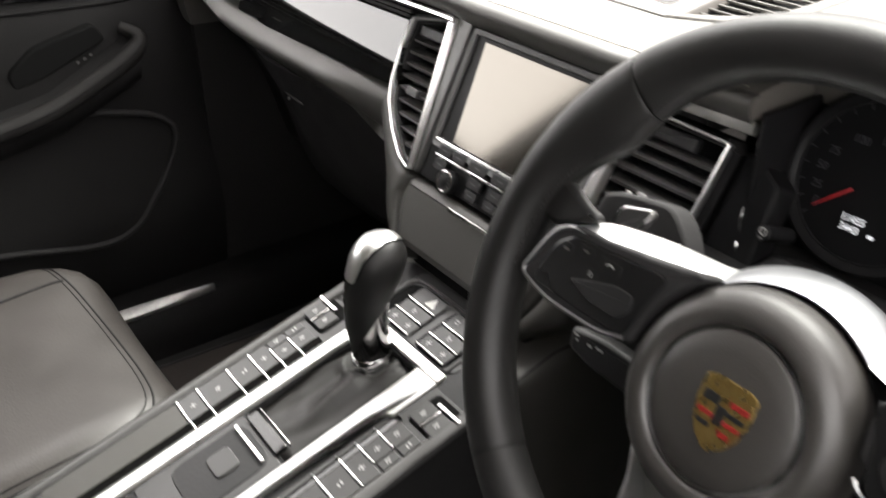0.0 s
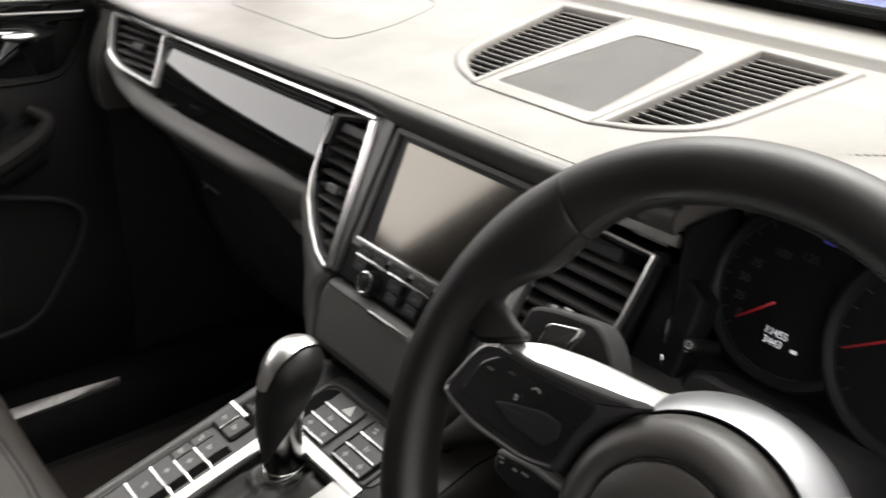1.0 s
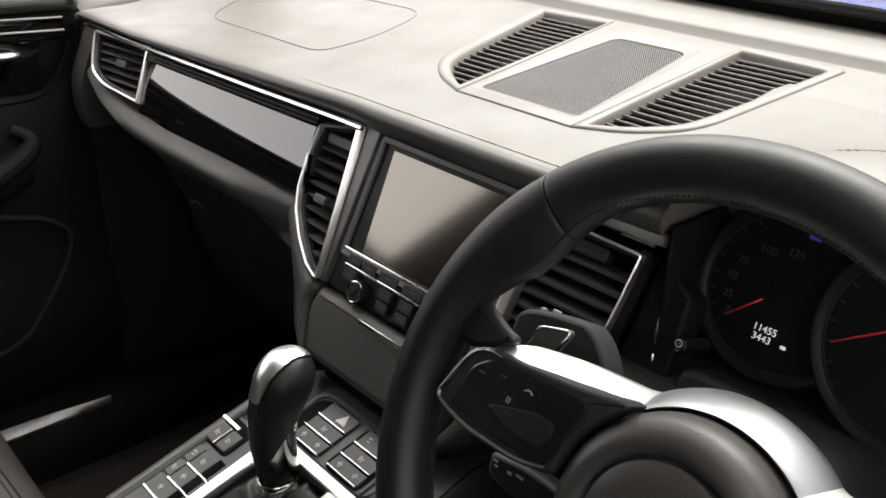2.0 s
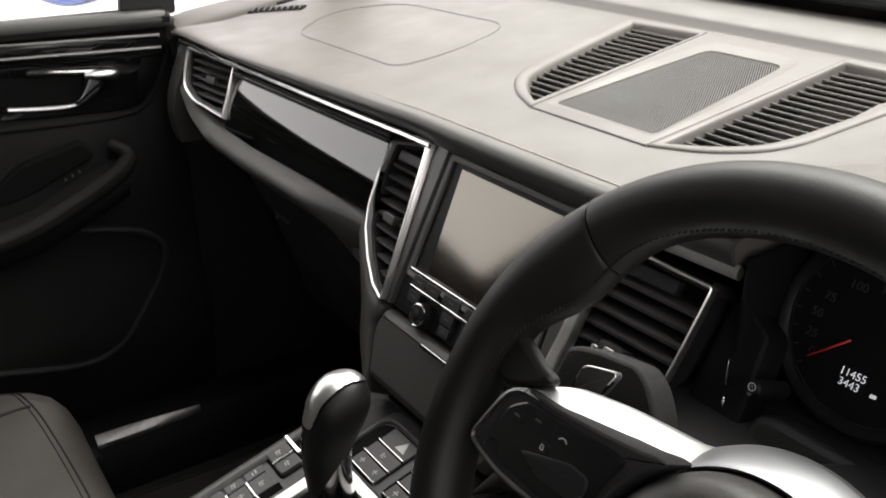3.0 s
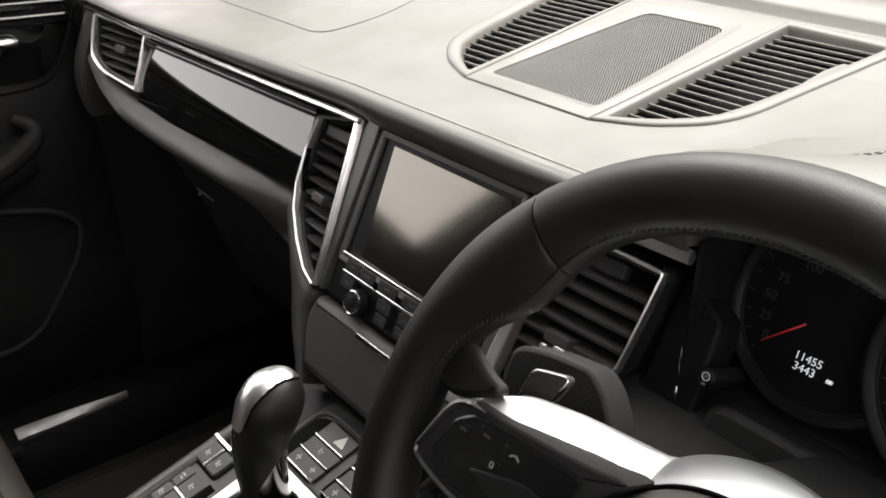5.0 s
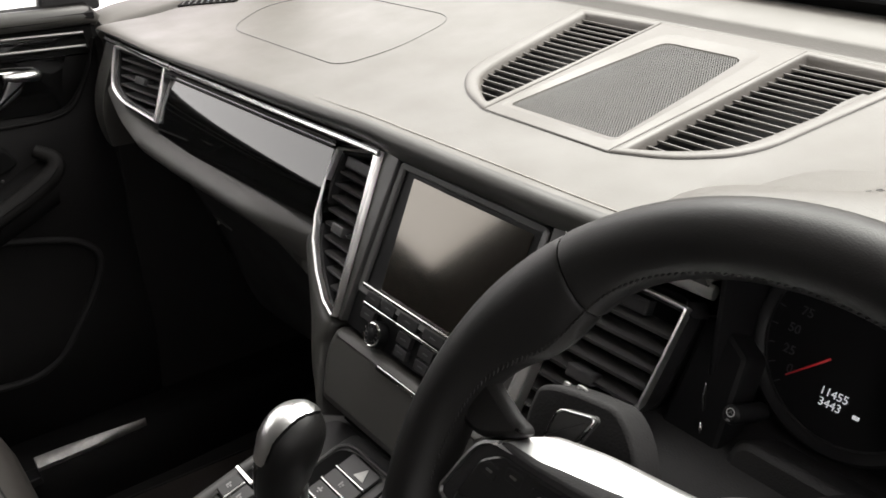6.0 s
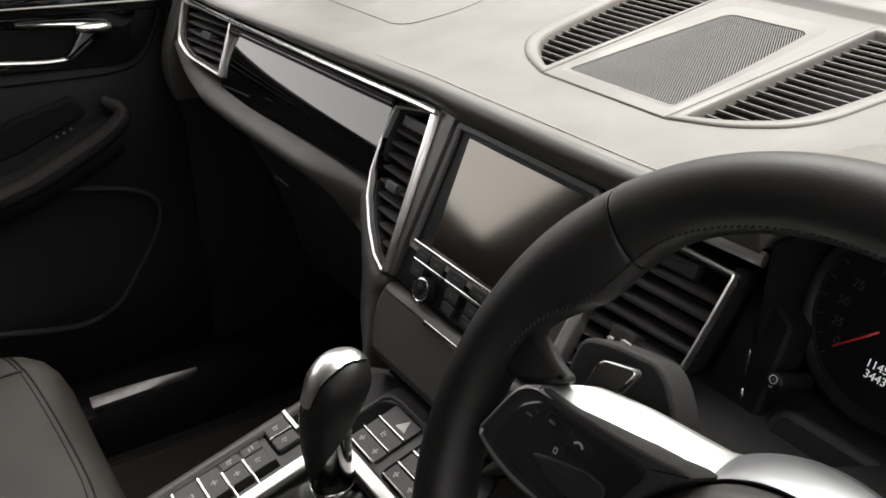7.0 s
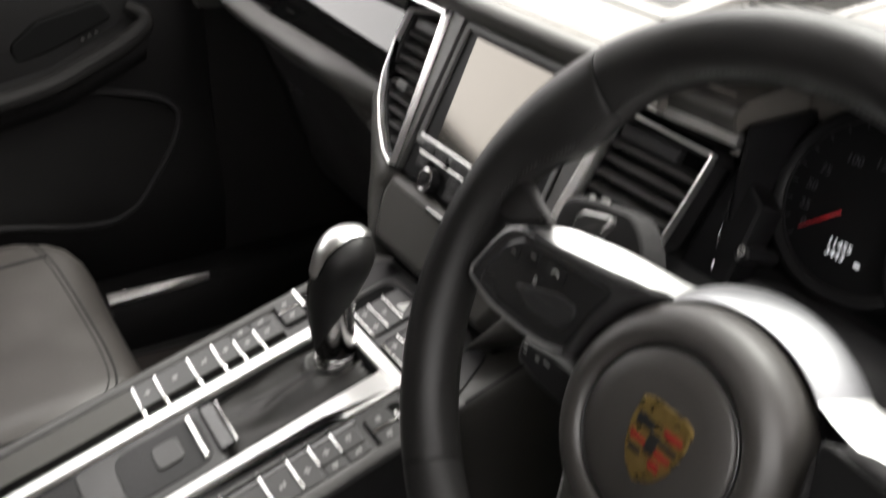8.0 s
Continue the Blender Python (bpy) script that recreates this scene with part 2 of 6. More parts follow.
def lathe(profile, m, n=40, bm=None):
    """Turns (radius, height) round the frame's z axis."""
    rings = [[(max(r, 1e-4) * math.cos(2 * math.pi * j / n), max(r, 1e-4) * math.sin(2 * math.pi * j / n), h) for j in range(n)] for r, h in profile]
    return loft(rings, m, bm=bm)


def box(size, m, bevel=0.001, bm=None):
    x, y = size[0] / 2, size[1] / 2
    return slab(rounded([(-x, -y), (x, -y), (x, y), (-x, y)], bevel * 1.5, 2), m, -size[2] / 2, size[2] / 2, bevel, bm=bm)


def rect(x0, y0, x1, y1, r=0.002, n=3):
    return rounded([(x0, y0), (x1, y0), (x1, y1), (x0, y1)], r, n)


def smooth_line(points, n=6):
    """A Catmull-Rom line through the points."""
    p = [Vector(q) for q in points]
    p = [2 * p[0] - p[1]] + p + [2 * p[-1] - p[-2]]
    out = []
    for i in range(1, len(p) - 2):
        for j in range(n):
            t = j / n
            out.append(0.5 * (2 * p[i] + (p[i + 1] - p[i - 1]) * t + (2 * p[i - 1] - 5 * p[i] + 4 * p[i + 1] - p[i + 2]) * t * t + (3 * p[i] - p[i - 1] - 3 * p[i + 1] + p[i + 2]) * t ** 3))
    out.append(p[-2])
    return out


def lerp(table, x):
    return float(np.interp(x, [a for a, _ in table], [b for _, b in table]))


def lettering(name, text, size, m, material, parent, shear=0.0):
    cu = bpy.data.curves.new(name, "FONT")
    cu.body, cu.size, cu.align_x, cu.align_y, cu.extrude, cu.shear = text, size, "CENTER", "CENTER", 0.0002, shear
    tmp = new(name, cu)
    me = bpy.data.meshes.new_from_object(tmp.evaluated_get(bpy.context.evaluated_depsgraph_get()))
    bpy.data.objects.remove(tmp)
    me.materials.clear()
    me.materials.append(material)
    ob = new(name, me)
    child_of(ob, parent)
    ob.matrix_basis = m
    return ob


# ---- frames of the plan: x to the car's right, y ahead, z up; x = 0 is the middle of the car ----
STACK = axes((0, 0.026, 0.738), (1, 0, 0), (0, 0.47, 1))          # screen and controls, leaning ahead
CONSOLE = axes((0, -0.04, 0.587), (1, 0, 0), (0, 1, 0.28))        # the ramp between the seats
TOP = axes((0, 0.146, 0.867), (1, 0, 0), (0, 1, 0.16))            # upper face of the dashboard
WHEEL = axes((0.3632, -0.1205, 0.7934), (1, 0, 0), (0, math.sin(radians(25)), math.cos(radians(25))))
CLUSTER = axes((0.363, 0.127, 0.80), (1, 0, 0), (0, 0.35, 1))
DOOR = axes((-0.76, 0, 0), (0, 1, 0), (0, 0, 1))                   # passenger door: u = y, v = z, out into the cabin = z axis


TRIM_Y = [(p.x, p.y) for p in smooth_line([(-0.76, 0.0305, 0), (-0.69, 0.0338, 0), (-0.60, 0.0365, 0), (-0.52, 0.0405, 0), (-0.40, 0.0495, 0), (-0.29, 0.0573, 0), (-0.20, 0.0645, 0), (-0.12, 0.0695, 0), (0.12, 0.0725, 0), (0.25, 0.078, 0), (0.40, 0.075, 0), (0.76, 0.02, 0)], 8)]
TRIM_Z = [(-0.76, 0.844), (-0.12, 0.8335), (0.3, 0.833)]


def top_z(y):
    return 0.867 + 0.16 * (y - 0.146)


def at_console(x, y, h=0.0):
    """A place on the ramp: x across, y the car's own y, h above it."""
    return (x, (y + 0.04) * 1.0384, h)


# ================= dashboard =================
dashboard = thing("dashboard", (0, 0.25, 0.45), "grey leather dashboard with dark lower part", "dashboard")


def end_inset(x, r):
    """How far the rounded far end of the dashboard has drawn in at x."""
    d = min(1.0, max(0.0, (-0.712 - x) / 0.05))
    return r * (1 - math.sqrt(1 - d * d))


# the front roll: height and depth, from its undercut foot to the upper face
ROLL = [(0.0, 0.0), (0.1, -0.10), (0.24, -0.2), (0.4, -0.24), (0.55, -0.18), (0.68, -0.05), (0.79, 0.14), (0.88, 0.38), (0.95, 0.66), (1.0, 1.0)]


ROLL_MID = [(0.0, 0.0), (0.14, -0.10), (0.32, -0.19), (0.52, -0.25), (0.68, -0.25), (0.8, -0.18), (0.88, -0.04), (0.935, 0.2), (0.97, 0.52), (1.0, 1.0)]


def pad_ring(x):
    yf = lerp(TRIM_Y, x) - 0.004
    if 0.225 < x < 0.51:                     # cut away for the instruments
        yf = 0.15
    zb = lerp(TRIM_Z, x) + lerp([(-0.13, 0.0045), (-0.09, 0.0005), (0.09, 0.0005), (0.13, 0.0045)], x) - end_inset(x, 0.03)
    lift = lerp([(-0.8, 0.007), (-0.4, 0.003), (-0.1, 0.0), (0.8, 0.0)], x)
    e = end_inset(x, 0.02)
    fade = lambda y: lift * max(0.0, 1 - (y - yf) / 0.09) - e * (1 - 0.6 * min(1.0, max(0.0, (y - 0.1) / 0.3)))
    broad = lerp([(-0.7, 0.062), (-0.45, 0.05), (-0.2, 0.028), (0.0, 0.024)], x)
    ys = yf + broad
    zt = top_z(ys) + fade(ys)
    pts = [(yf + 0.05, zb - 0.01), (yf + 0.008 + e, zb)]
    mid = min(1.0, max(0.0, (x + 0.45) / 0.3))
    for (h, d), (h1, d1) in zip(ROLL, ROLL_MID):
        h, d = h + (h1 - h) * mid, d + (d1 - d) * mid
        pts.append((yf + 0.001 + e + (broad - 0.001 - 0.5 * e if d > 0 else 0.023) * d, zb + (zt - zb) * h))
    for y in (0.105, 0.12, 0.15, 0.2, 0.26, 0.32, 0.38, 0.403):
        y = max(y, ys + (y - 0.09) * 0.4)
        pts.append((y, top_z(y) + fade(y)))
    pts += [(0.407, top_z(0.407) + 0.001), (0.411, top_z(0.411) + 0.008), (0.416, top_z(0.416) + 0.0105), (0.46, top_z(0.46) + 0.011), (0.5, top_z(0.5) + 0.009), (0.52, top_z(0.52) - 0.004), (0.52, 0.8)]
    pts += [(0.3, 0.79), (yf + 0.08, 0.8)]
    return [(x, y, z) for y, z in pts]


def pad_height(x, y):
    """The height of the pad's upper face."""
    ring = [p for p in pad_ring(x)[5:] if p[1] < 0.41 and p[2] > 0.82]
    return lerp([(p[1], p[2]) for p in ring], y)


def carve(ob, poly, m, z0, z1):
    """Cuts a prism out of a part and keeps the plain mesh."""
    me = bpy.data.meshes.new("cutter")
    bm = slab(poly, m, z0, z1, 0)
    bmesh.ops.recalc_face_normals(bm, faces=bm.faces[:])
    bm.to_mesh(me)
    bm.free()
    tool = new("cutter", me)
    mod = ob.modifiers.new("cut", "BOOLEAN")
    mod.operation, mod.solver, mod.object = "DIFFERENCE", "EXACT", tool
    made = bpy.data.meshes.new_from_object(ob.evaluated_get(bpy.context.evaluated_depsgraph_get()))
    ob.modifiers.clear()
    ob.data = made
    bpy.data.objects.remove(tool)


xs = [-0.7618, -0.761, -0.7585, -0.755, -0.749, -0.741, -0.731, -0.72, -0.705] + [-0.69 + 0.03 * i for i in range(31)] + [0.222, 0.2255, 0.25, 0.3, 0.36, 0.42, 0.48, 0.5095, 0.513, 0.54, 0.6, 0.66, 0.7] + [0.735, 0.75]
rings = [pad_ring(x) for x in xs]
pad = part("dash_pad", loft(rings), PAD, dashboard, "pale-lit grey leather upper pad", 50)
# leather seam along the front roll
seam_y = lambda x: lerp(TRIM_Y, x) + lerp([(-0.32, 0.012), (-0.19, 0.0075), (-0.1, 0.0075), (0.03, 0.0085), (0.2, 0.008)], x)
part("seam", tube([(x, seam_y(x), pad_height(x, seam_y(x)) + 0.0004) for x in np.linspace(-0.24, 0.21, 40)], [0.0001 + 0.00045 * min(1.0, i / 10) for i in range(40)], 6), SEAM, pad, "pale seam thread")
# strip of darker leather on the front roll, painting its shade below the seam
roll_shade = []
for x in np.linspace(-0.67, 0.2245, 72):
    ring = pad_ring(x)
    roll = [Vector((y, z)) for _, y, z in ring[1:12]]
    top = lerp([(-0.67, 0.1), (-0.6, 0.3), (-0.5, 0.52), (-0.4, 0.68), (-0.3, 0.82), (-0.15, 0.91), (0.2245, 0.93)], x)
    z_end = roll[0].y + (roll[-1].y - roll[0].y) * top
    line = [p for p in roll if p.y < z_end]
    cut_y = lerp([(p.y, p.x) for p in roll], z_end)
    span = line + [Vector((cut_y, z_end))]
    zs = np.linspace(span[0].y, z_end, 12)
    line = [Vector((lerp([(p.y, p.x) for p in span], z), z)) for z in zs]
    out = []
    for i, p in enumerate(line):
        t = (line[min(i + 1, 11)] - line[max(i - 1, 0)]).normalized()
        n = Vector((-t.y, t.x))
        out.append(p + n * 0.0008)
    roll_shade.append([(x, p.x, p.y) for p in out] + [(x, p.x + 0.003, p.y - 0.001) for p in reversed(line)])
part("front_roll_shade", loft(roll_shade), LEATHER, pad, "darker leather strip painting the shade under the seam", 60)
# outline of the airbag cover
cover = rounded([(-0.55, -0.012), (-0.295, -0.011), (-0.284, 0.06), (-0.308, 0.165), (-0.545, 0.155), (-0.605, 0.075)], [0.035, 0.025, 0.06, 0.04, 0.06, 0.06], 10)
on_pad = lambda x, y, h: Vector((x, y, pad_height(x, y) + h))
part("airbag_cover_groove", tube([on_pad(p.x, 0.146 + p.y * 0.9874, 0.0002) for p in cover], 0.0006, 6, closed=True), SLAT, pad)
# demister slots at the far corner
for k, (x0, y0, x1, y1) in enumerate([(-0.738, 0.15, -0.668, 0.208), (-0.752, 0.20, -0.728, 0.27)]):
    sunk = Matrix.Translation((0, 0, pad_height((x0 + x1) / 2, (y0 + y1) / 2) - top_z((y0 + y1) / 2) - 0.0028))
    a, b = Vector((x0, y0)), Vector((x1, y1))
    d = (b - a).normalized()
    nrm = Vector((-d.y, d.x))
    w = 0.011 if k == 0 else 0.006
    quad = [a - nrm * w, b - nrm * w, b + nrm * w, a + nrm * w]
    slot = part("demister_slot", slab(rounded([(q.x, (q.y - 0.146) * 1.0127) for q in quad], 0.004, 3), sunk @ TOP, -0.004, 0.0045, 0.001), GAP, pad)
    if k == 0:
        rib = slab(rect(-0.001, -w, 0.001, w, 0.0005, 1), Matrix(), -0.002, 0.0025, 0.0005)
        first = None
        for j in range(9):
            c = a.lerp(b, (j + 0.7) / 9.4)
            m = sunk @ TOP @ Matrix.Translation((c.x, (c.y - 0.146) * 1.0127, 0.0035)) @ pose(0, 0, 0, 0, 0, math.degrees(math.atan2(d.y, d.x)) + 12)
            if first is None:
                first = part("rib", rib, SLAT, slot)
                first.matrix_basis = m
            else:
                piece("rib", first.data, slot, m)

# chrome strip, ribbed band and black decor panel on the passenger side
def strip_line(x0, x1, z, dy=0.0, n=30):
    return [(x, lerp(TRIM_Y, x) + dy, lerp(TRIM_Z, x) + z) for x in np.linspace(x0, x1, n)]


part("chrome_strip", tube(strip_line(-0.70, -0.116, 0.0, -0.0078), 0.0032, 8, up=(0, 0, 1), squash=0.8), CHROME, dashboard, "bright chrome strip")
part("strip_backing", tube(strip_line(-0.70, -0.125, -0.007, 0.012), 0.0115, 8, up=(0, 0, 1)), GAP, dashboard)
part("chrome_strip", tube(strip_line(0.108, 0.228, 0.0, -0.001, 8), 0.0052, 10, up=(0, 0, 1), squash=0.8), SATIN, dashboard, "satin strip end")
for k, z in enumerate((-0.0048, -0.0092, -0.0136)):
    part("rib", tube(strip_line(-0.528, -0.189, z, -0.0025 - 0.0018 * k), 0.0019, 6, up=(0, 0, 1)), GREY_TRIM if k == 1 else DARK, dashboard)


def decor_ring(x):
    t = (x + 0.532) / 0.377
    y0, z0 = 0.0535 + 0.0255 * (x + 0.53) / 0.34, lerp(TRIM_Z, x)
    out = []
    for j in range(9):
        z = z0 - 0.0155 - 0.0705 * j / 8
        end = -0.2032 + 0.017 * j / 8
        start = -0.5285 + 0.0065 * j / 8
        out.append((start + (end - start) * t, y0 - 0.004 + 0.45 * (z - z0) - 0.004 * math.sin(math.pi * j / 8), z))
    back = [(p[0], p[1] + 0.02, p[2]) for p in reversed(out)]
    return out + back


part("decor_panel", loft([decor_ring(x) for x in np.linspace(-0.532, -0.155, 40)]), DECOR, dashboard, "glossy black decor panel")

BOLSTER = [(0.034, 0.7535), (0.026, 0.7545), (0.016, 0.753), (0.006, 0.748), (0.0005, 0.7415), (0.003, 0.7345), (0.011, 0.726), (0.021, 0.717), (0.032, 0.707),
           (0.046, 0.694), (0.06, 0.682), (0.2, 0.70), (0.2, 0.74)]


def bolster_ring(x):
    dy = (lerp(TRIM_Y, x) - 0.068) * 0.9 + 0.0135
    drop = min(0.0, lerp(TRIM_Z, x) - 0.8425)
    lift = lerp([(-0.76, 0.085), (-0.70, 0.062), (-0.66, 0.036), (-0.62, 0.021), (-0.53, 0.009), (-0.45, 0.003), (-0.3, 0.0)], x)
    t = min(1.0, max(0.0, (x + 0.31) / 0.115))
    t = t * t * (3 - 2 * t)
    dy += lerp([(-0.70, 0.03), (-0.66, 0.021), (-0.60, 0.01), (-0.53, 0.0)], x)
    return [(x, y + dy + (0.021 * t if y < 0.03 else 0), z + drop + (lift if z > 0.68 else 0) - (0.03 * t if z < 0.735 and y < 0.06 else 0.004 * t)) for y, z in BOLSTER]


part("lower_bolster", loft([bolster_ring(x) for x in list(np.linspace(-0.70, -0.54, 14)) + list(np.linspace(-0.52, -0.185, 30))]), LEATHER, dashboard, "grey leather knee bolster", 60)
GLOVEBOX = [(0.085, 0.69), (0.062, 0.679), (0.072, 0.655), (0.1, 0.60), (0.12, 0.54), (0.14, 0.47), (0.2, 0.40), (0.5, 0.42), (0.5, 0.68)]
part("glovebox", loft([[(x, y + (lerp(TRIM_Y, x) - 0.068) * 0.9 + 0.0135 + lerp([(-0.70, 0.05), (-0.66, 0.035), (-0.60, 0.015), (-0.53, 0.0)], x), z) for y, z in GLOVEBOX] for x in np.linspace(-0.745, -0.13, 16)]), SOFT_DARK, dashboard, "dark glovebox lid", 60)
latch = part("glovebox_latch", tube([(-0.545, 0.0785, 0.6255), (-0.53, 0.0765, 0.6255), (-0.505, 0.0755, 0.625), (-0.485, 0.0755, 0.624)], [0.0012, 0.0018, 0.0018, 0.0012], 8), GREY_TRIM, dashboard, "slim grey glovebox latch")
part("latch_lock", box((0.005, 0.004, 0.004), Matrix.Translation((-0.529, 0.0765, 0.6195)), 0.0012), STRIP, latch)
# leather cheek between bolster and console
CHEEK = [((-0.192, 0.010), (-0.203, -0.002)), ((-0.187, 0.0), (-0.207, -0.014)), ((-0.172, -0.0165), (-0.197, -0.027)), ((-0.150, -0.0375), (-0.184, -0.041)), ((-0.130, -0.051), (-0.173, -0.056)), ((-0.114, -0.0578), (-0.161, -0.072)), ((-0.1125, -0.068), (-0.150, -0.086)),
         ((-0.1155, -0.080), (-0.139, -0.098)), ((-0.110, -0.098), (-0.125, -0.112)), ((-0.099, -0.120), (-0.107, -0.126)), ((-0.089, -0.14), (-0.091, -0.142))]
for s in (-1, 1):
    m = STACK @ Matrix.Translation((s * 0.11, 0, 0)) @ Matrix.Rotation(s * math.atan(0.008 / 0.085), 4, "Y") @ Matrix.Translation((-s * 0.11, 0, 0))
    inner = smooth_line([(x, y, 0) for (x, y), _ in CHEEK], 4)
    outer = smooth_line([(x, y, 0) for _, (x, y) in CHEEK], 4)
    sec = []
    for p, q in zip(inner, outer):
        w = min(1.0, (p - q).length / 0.03)
        sec.append([(-s * (p.x + (q.x - p.x) * t), p.y + (q.y - p.y) * t, h * w if h > 0 else h) for t, h in ((0, -0.02), (0, 0.001), (0.06, 0.003), (0.3, 0.0048), (0.55, 0.004), (0.8, 0.0), (0.94, -0.006), (1.0, -0.013), (1.03, -0.06), (0, -0.06))])
    part("stack_cheek", loft(sec, m), LEATHER, dashboard, "grey leather cheek beside the controls", 60)
part("centre_backing", slab(rounded([(-0.085, -0.2), (0.085, -0.2), (0.095, -0.1), (0.12, -0.05), (0.18, 0.0), (0.2, 0.095), (-0.2, 0.095), (-0.17, 0.0), (-0.12, -0.05), (-0.095, -0.1)], 0.004, 2), STACK, -0.14, -0.03, 0.002), GAP, dashboard)
# lower centre panel with its bright slot
low = rounded([(-0.1025, -0.0575), (0.1025, -0.0575), (0.1093, -0.079), (0.1038, -0.099), (0.0928, -0.126), (-0.0928, -0.126), (-0.1038, -0.099), (-0.1093, -0.079)], [0.004, 0.004, 0.01, 0.02, 0.008, 0.008, 0.02, 0.01], 4)
lower_panel = part("lower_panel", slab(low, STACK, -0.03, 0.0045, 0.009), LEATHER, dashboard, "olive-grey lower centre panel", 60)
part("bright_slot", slab(rect(-0.0295, -0.0675, 0.062, -0.0632, 0.001, 2), STACK, 0.003, 0.0075, 0.0005), CHROME, lower_panel)
for s in (-1, 1):
    side = rounded([(s * 0.1175, 0.106), (s * 0.095, 0.106), (s * 0.1005, -0.052), (s * 0.1065, -0.052)], 0.001, 2)
    part("stack_side_strip", slab(side if s < 0 else list(reversed(side)), STACK, -0.02, 0.002, 0.001), GREY_TRIM, dashboard, "grey satin side strip")
# driver side: panels beside and under the instruments
part("cluster_side_panel", slab(rounded([(0.204, -0.1), (0.262, -0.1), (0.25, 0.075), (0.222, 0.092), (0.212, 0.09)], 0.004, 3), STACK, -0.06, -0.034, 0.004), FACE, dashboard, "black panel beside the instruments")
part("column_surround", slab(rounded([(0.255, -0.16), (0.60, -0.16), (0.60, 0.02), (0.50, 0.03), (0.262, 0.03)], 0.015, 4), STACK, -0.09, -0.03, 0.006), COLUMN, dashboard, "dark leather round the column", 60)
part("knee_panel", loft([[(x, y, z) for y, z in ((0.05, 0.735), (0.0, 0.71), (-0.005, 0.68), (0.02, 0.62), (0.10, 0.52), (0.3, 0.42), (0.3, 0.735))] for x in np.linspace(0.165, 0.75, 12)]), COLUMN, dashboard, "dark leather knee panel", 60)
for z0, z1 in ((0.7824, 0.7639), (0.7525, 0.746)):
    part("panel_edge", tube([(0.2425, 0.058, z0), (0.2436, 0.0565, (z0 + z1) / 2), (0.2445, 0.0555, z1)], [0.0004, 0.0012, 0.0004], 6), CHROME, dashboard, "short bright edge")

# ================= infotainment unit =================
unit = thing("infotainment_unit", (0, 0.026, 0.735), "infotainment unit with switched-off screen and two knobs", "car stereo")
face = rounded([(-0.0985, -0.053), (0.0985, -0.053), (0.0925, 0.1045), (-0.0925, 0.1045)], [0.004, 0.004, 0.008, 0.008], 4)
part("faceplate", slab(face, STACK, -0.02, -0.003, 0.001), FACE, unit, "black faceplate")
part("bezel", ring_frame(rounded([(-0.0947, -0.0185), (0.0947, -0.0185), (0.0915, 0.1035), (-0.0915, 0.1035)], 0.006, 4), 0.0064, STACK, -0.004, 0.0012, 0.001, 0.0006), GREY_TRIM, unit, "dark grey satin bezel")
part("screen", slab(rounded([(-0.0665, -0.008), (0.0765, -0.008), (0.0765, 0.0935), (-0.0725, 0.0935)], 0.0012, 2), STACK, -0.006, -0.0022, 0.0003), SCREEN, unit, "blank screen reflecting the cabin")
part("bright_bar", slab(rect(-0.088, -0.0125, 0.088, -0.009, 0.001, 2), STACK, -0.003, 0.0022, 0.0008), CHROME, unit, "thin chrome bar")
for x0, x1 in ((-0.08, -0.0325), (-0.0305, 0.0305), (0.0325, 0.08)):
    part("bright_bar", slab(rect(x0, -0.0265, x1, -0.0235, 0.001, 2), STACK, -0.003, 0.0022, 0.0008), CHROME, unit, "thin chrome bar")
for x0, x1, s0, s1 in [(-0.078, -0.058, -0.0225, -0.0135), (-0.056, -0.036, -0.0225, -0.0135), (-0.030, -0.004, -0.0225, -0.0135), (0.004, 0.03, -0.0225, -0.0135), (0.036, 0.056, -0.0225, -0.0135), (0.058, 0.078, -0.0225, -0.0135),
                        (-0.078, -0.06, -0.038, -0.0275), (-0.024, -0.006, -0.038, -0.028), (-0.022, -0.006, -0.049, -0.040), (0.006, 0.024, -0.038, -0.028), (0.006, 0.022, -0.049, -0.040), (0.06, 0.078, -0.038, -0.0275)]:
    key = part("button", slab(rect(x0, s0, x1, s1, 0.001, 2), STACK, -0.003, 0.002, 0.0007), DARK, unit)
    part("icon", slab(rect((x0 + x1) / 2 - 0.0035, (s0 + s1) / 2 - 0.0006, (x0 + x1) / 2 + 0.0035, (s0 + s1) / 2 + 0.0006, 0.0002, 1), STACK, 0.002, 0.0022, 0), DIM, key)
for s in (-1, 1):
    m = STACK @ Matrix.Translation((s * 0.049, -0.0435, -0.003))
    knob = part("knob", lathe([(0.0118, 0), (0.0118, 0.0085), (0.0114, 0.0095), (0.0088, 0.01), (0.0, 0.01)], m, 36), FACE, unit, "black rotary knob")
    part("knob_ring", lathe([(0.0108, 0.0094), (0.0106, 0.0106), (0.0097, 0.011), (0.0091, 0.0106), (0.0089, 0.0094)], m, 36), CHROME, knob, "thin chrome ring")
    part("knob_centre", lathe([(0.0052, 0.0099), (0.0052, 0.0108), (0.0046, 0.0111), (0.0, 0.0111)], m, 24), FACE, knob)
    for k in range(12):
        part("knob_rib", box((0.0026, 0.0007, 0.0008), m @ Matrix.Rotation(radians(30 * k), 4, "Z") @ Matrix.Translation((0.0071, 0, 0.0102)), 0.0002), SLAT, knob)

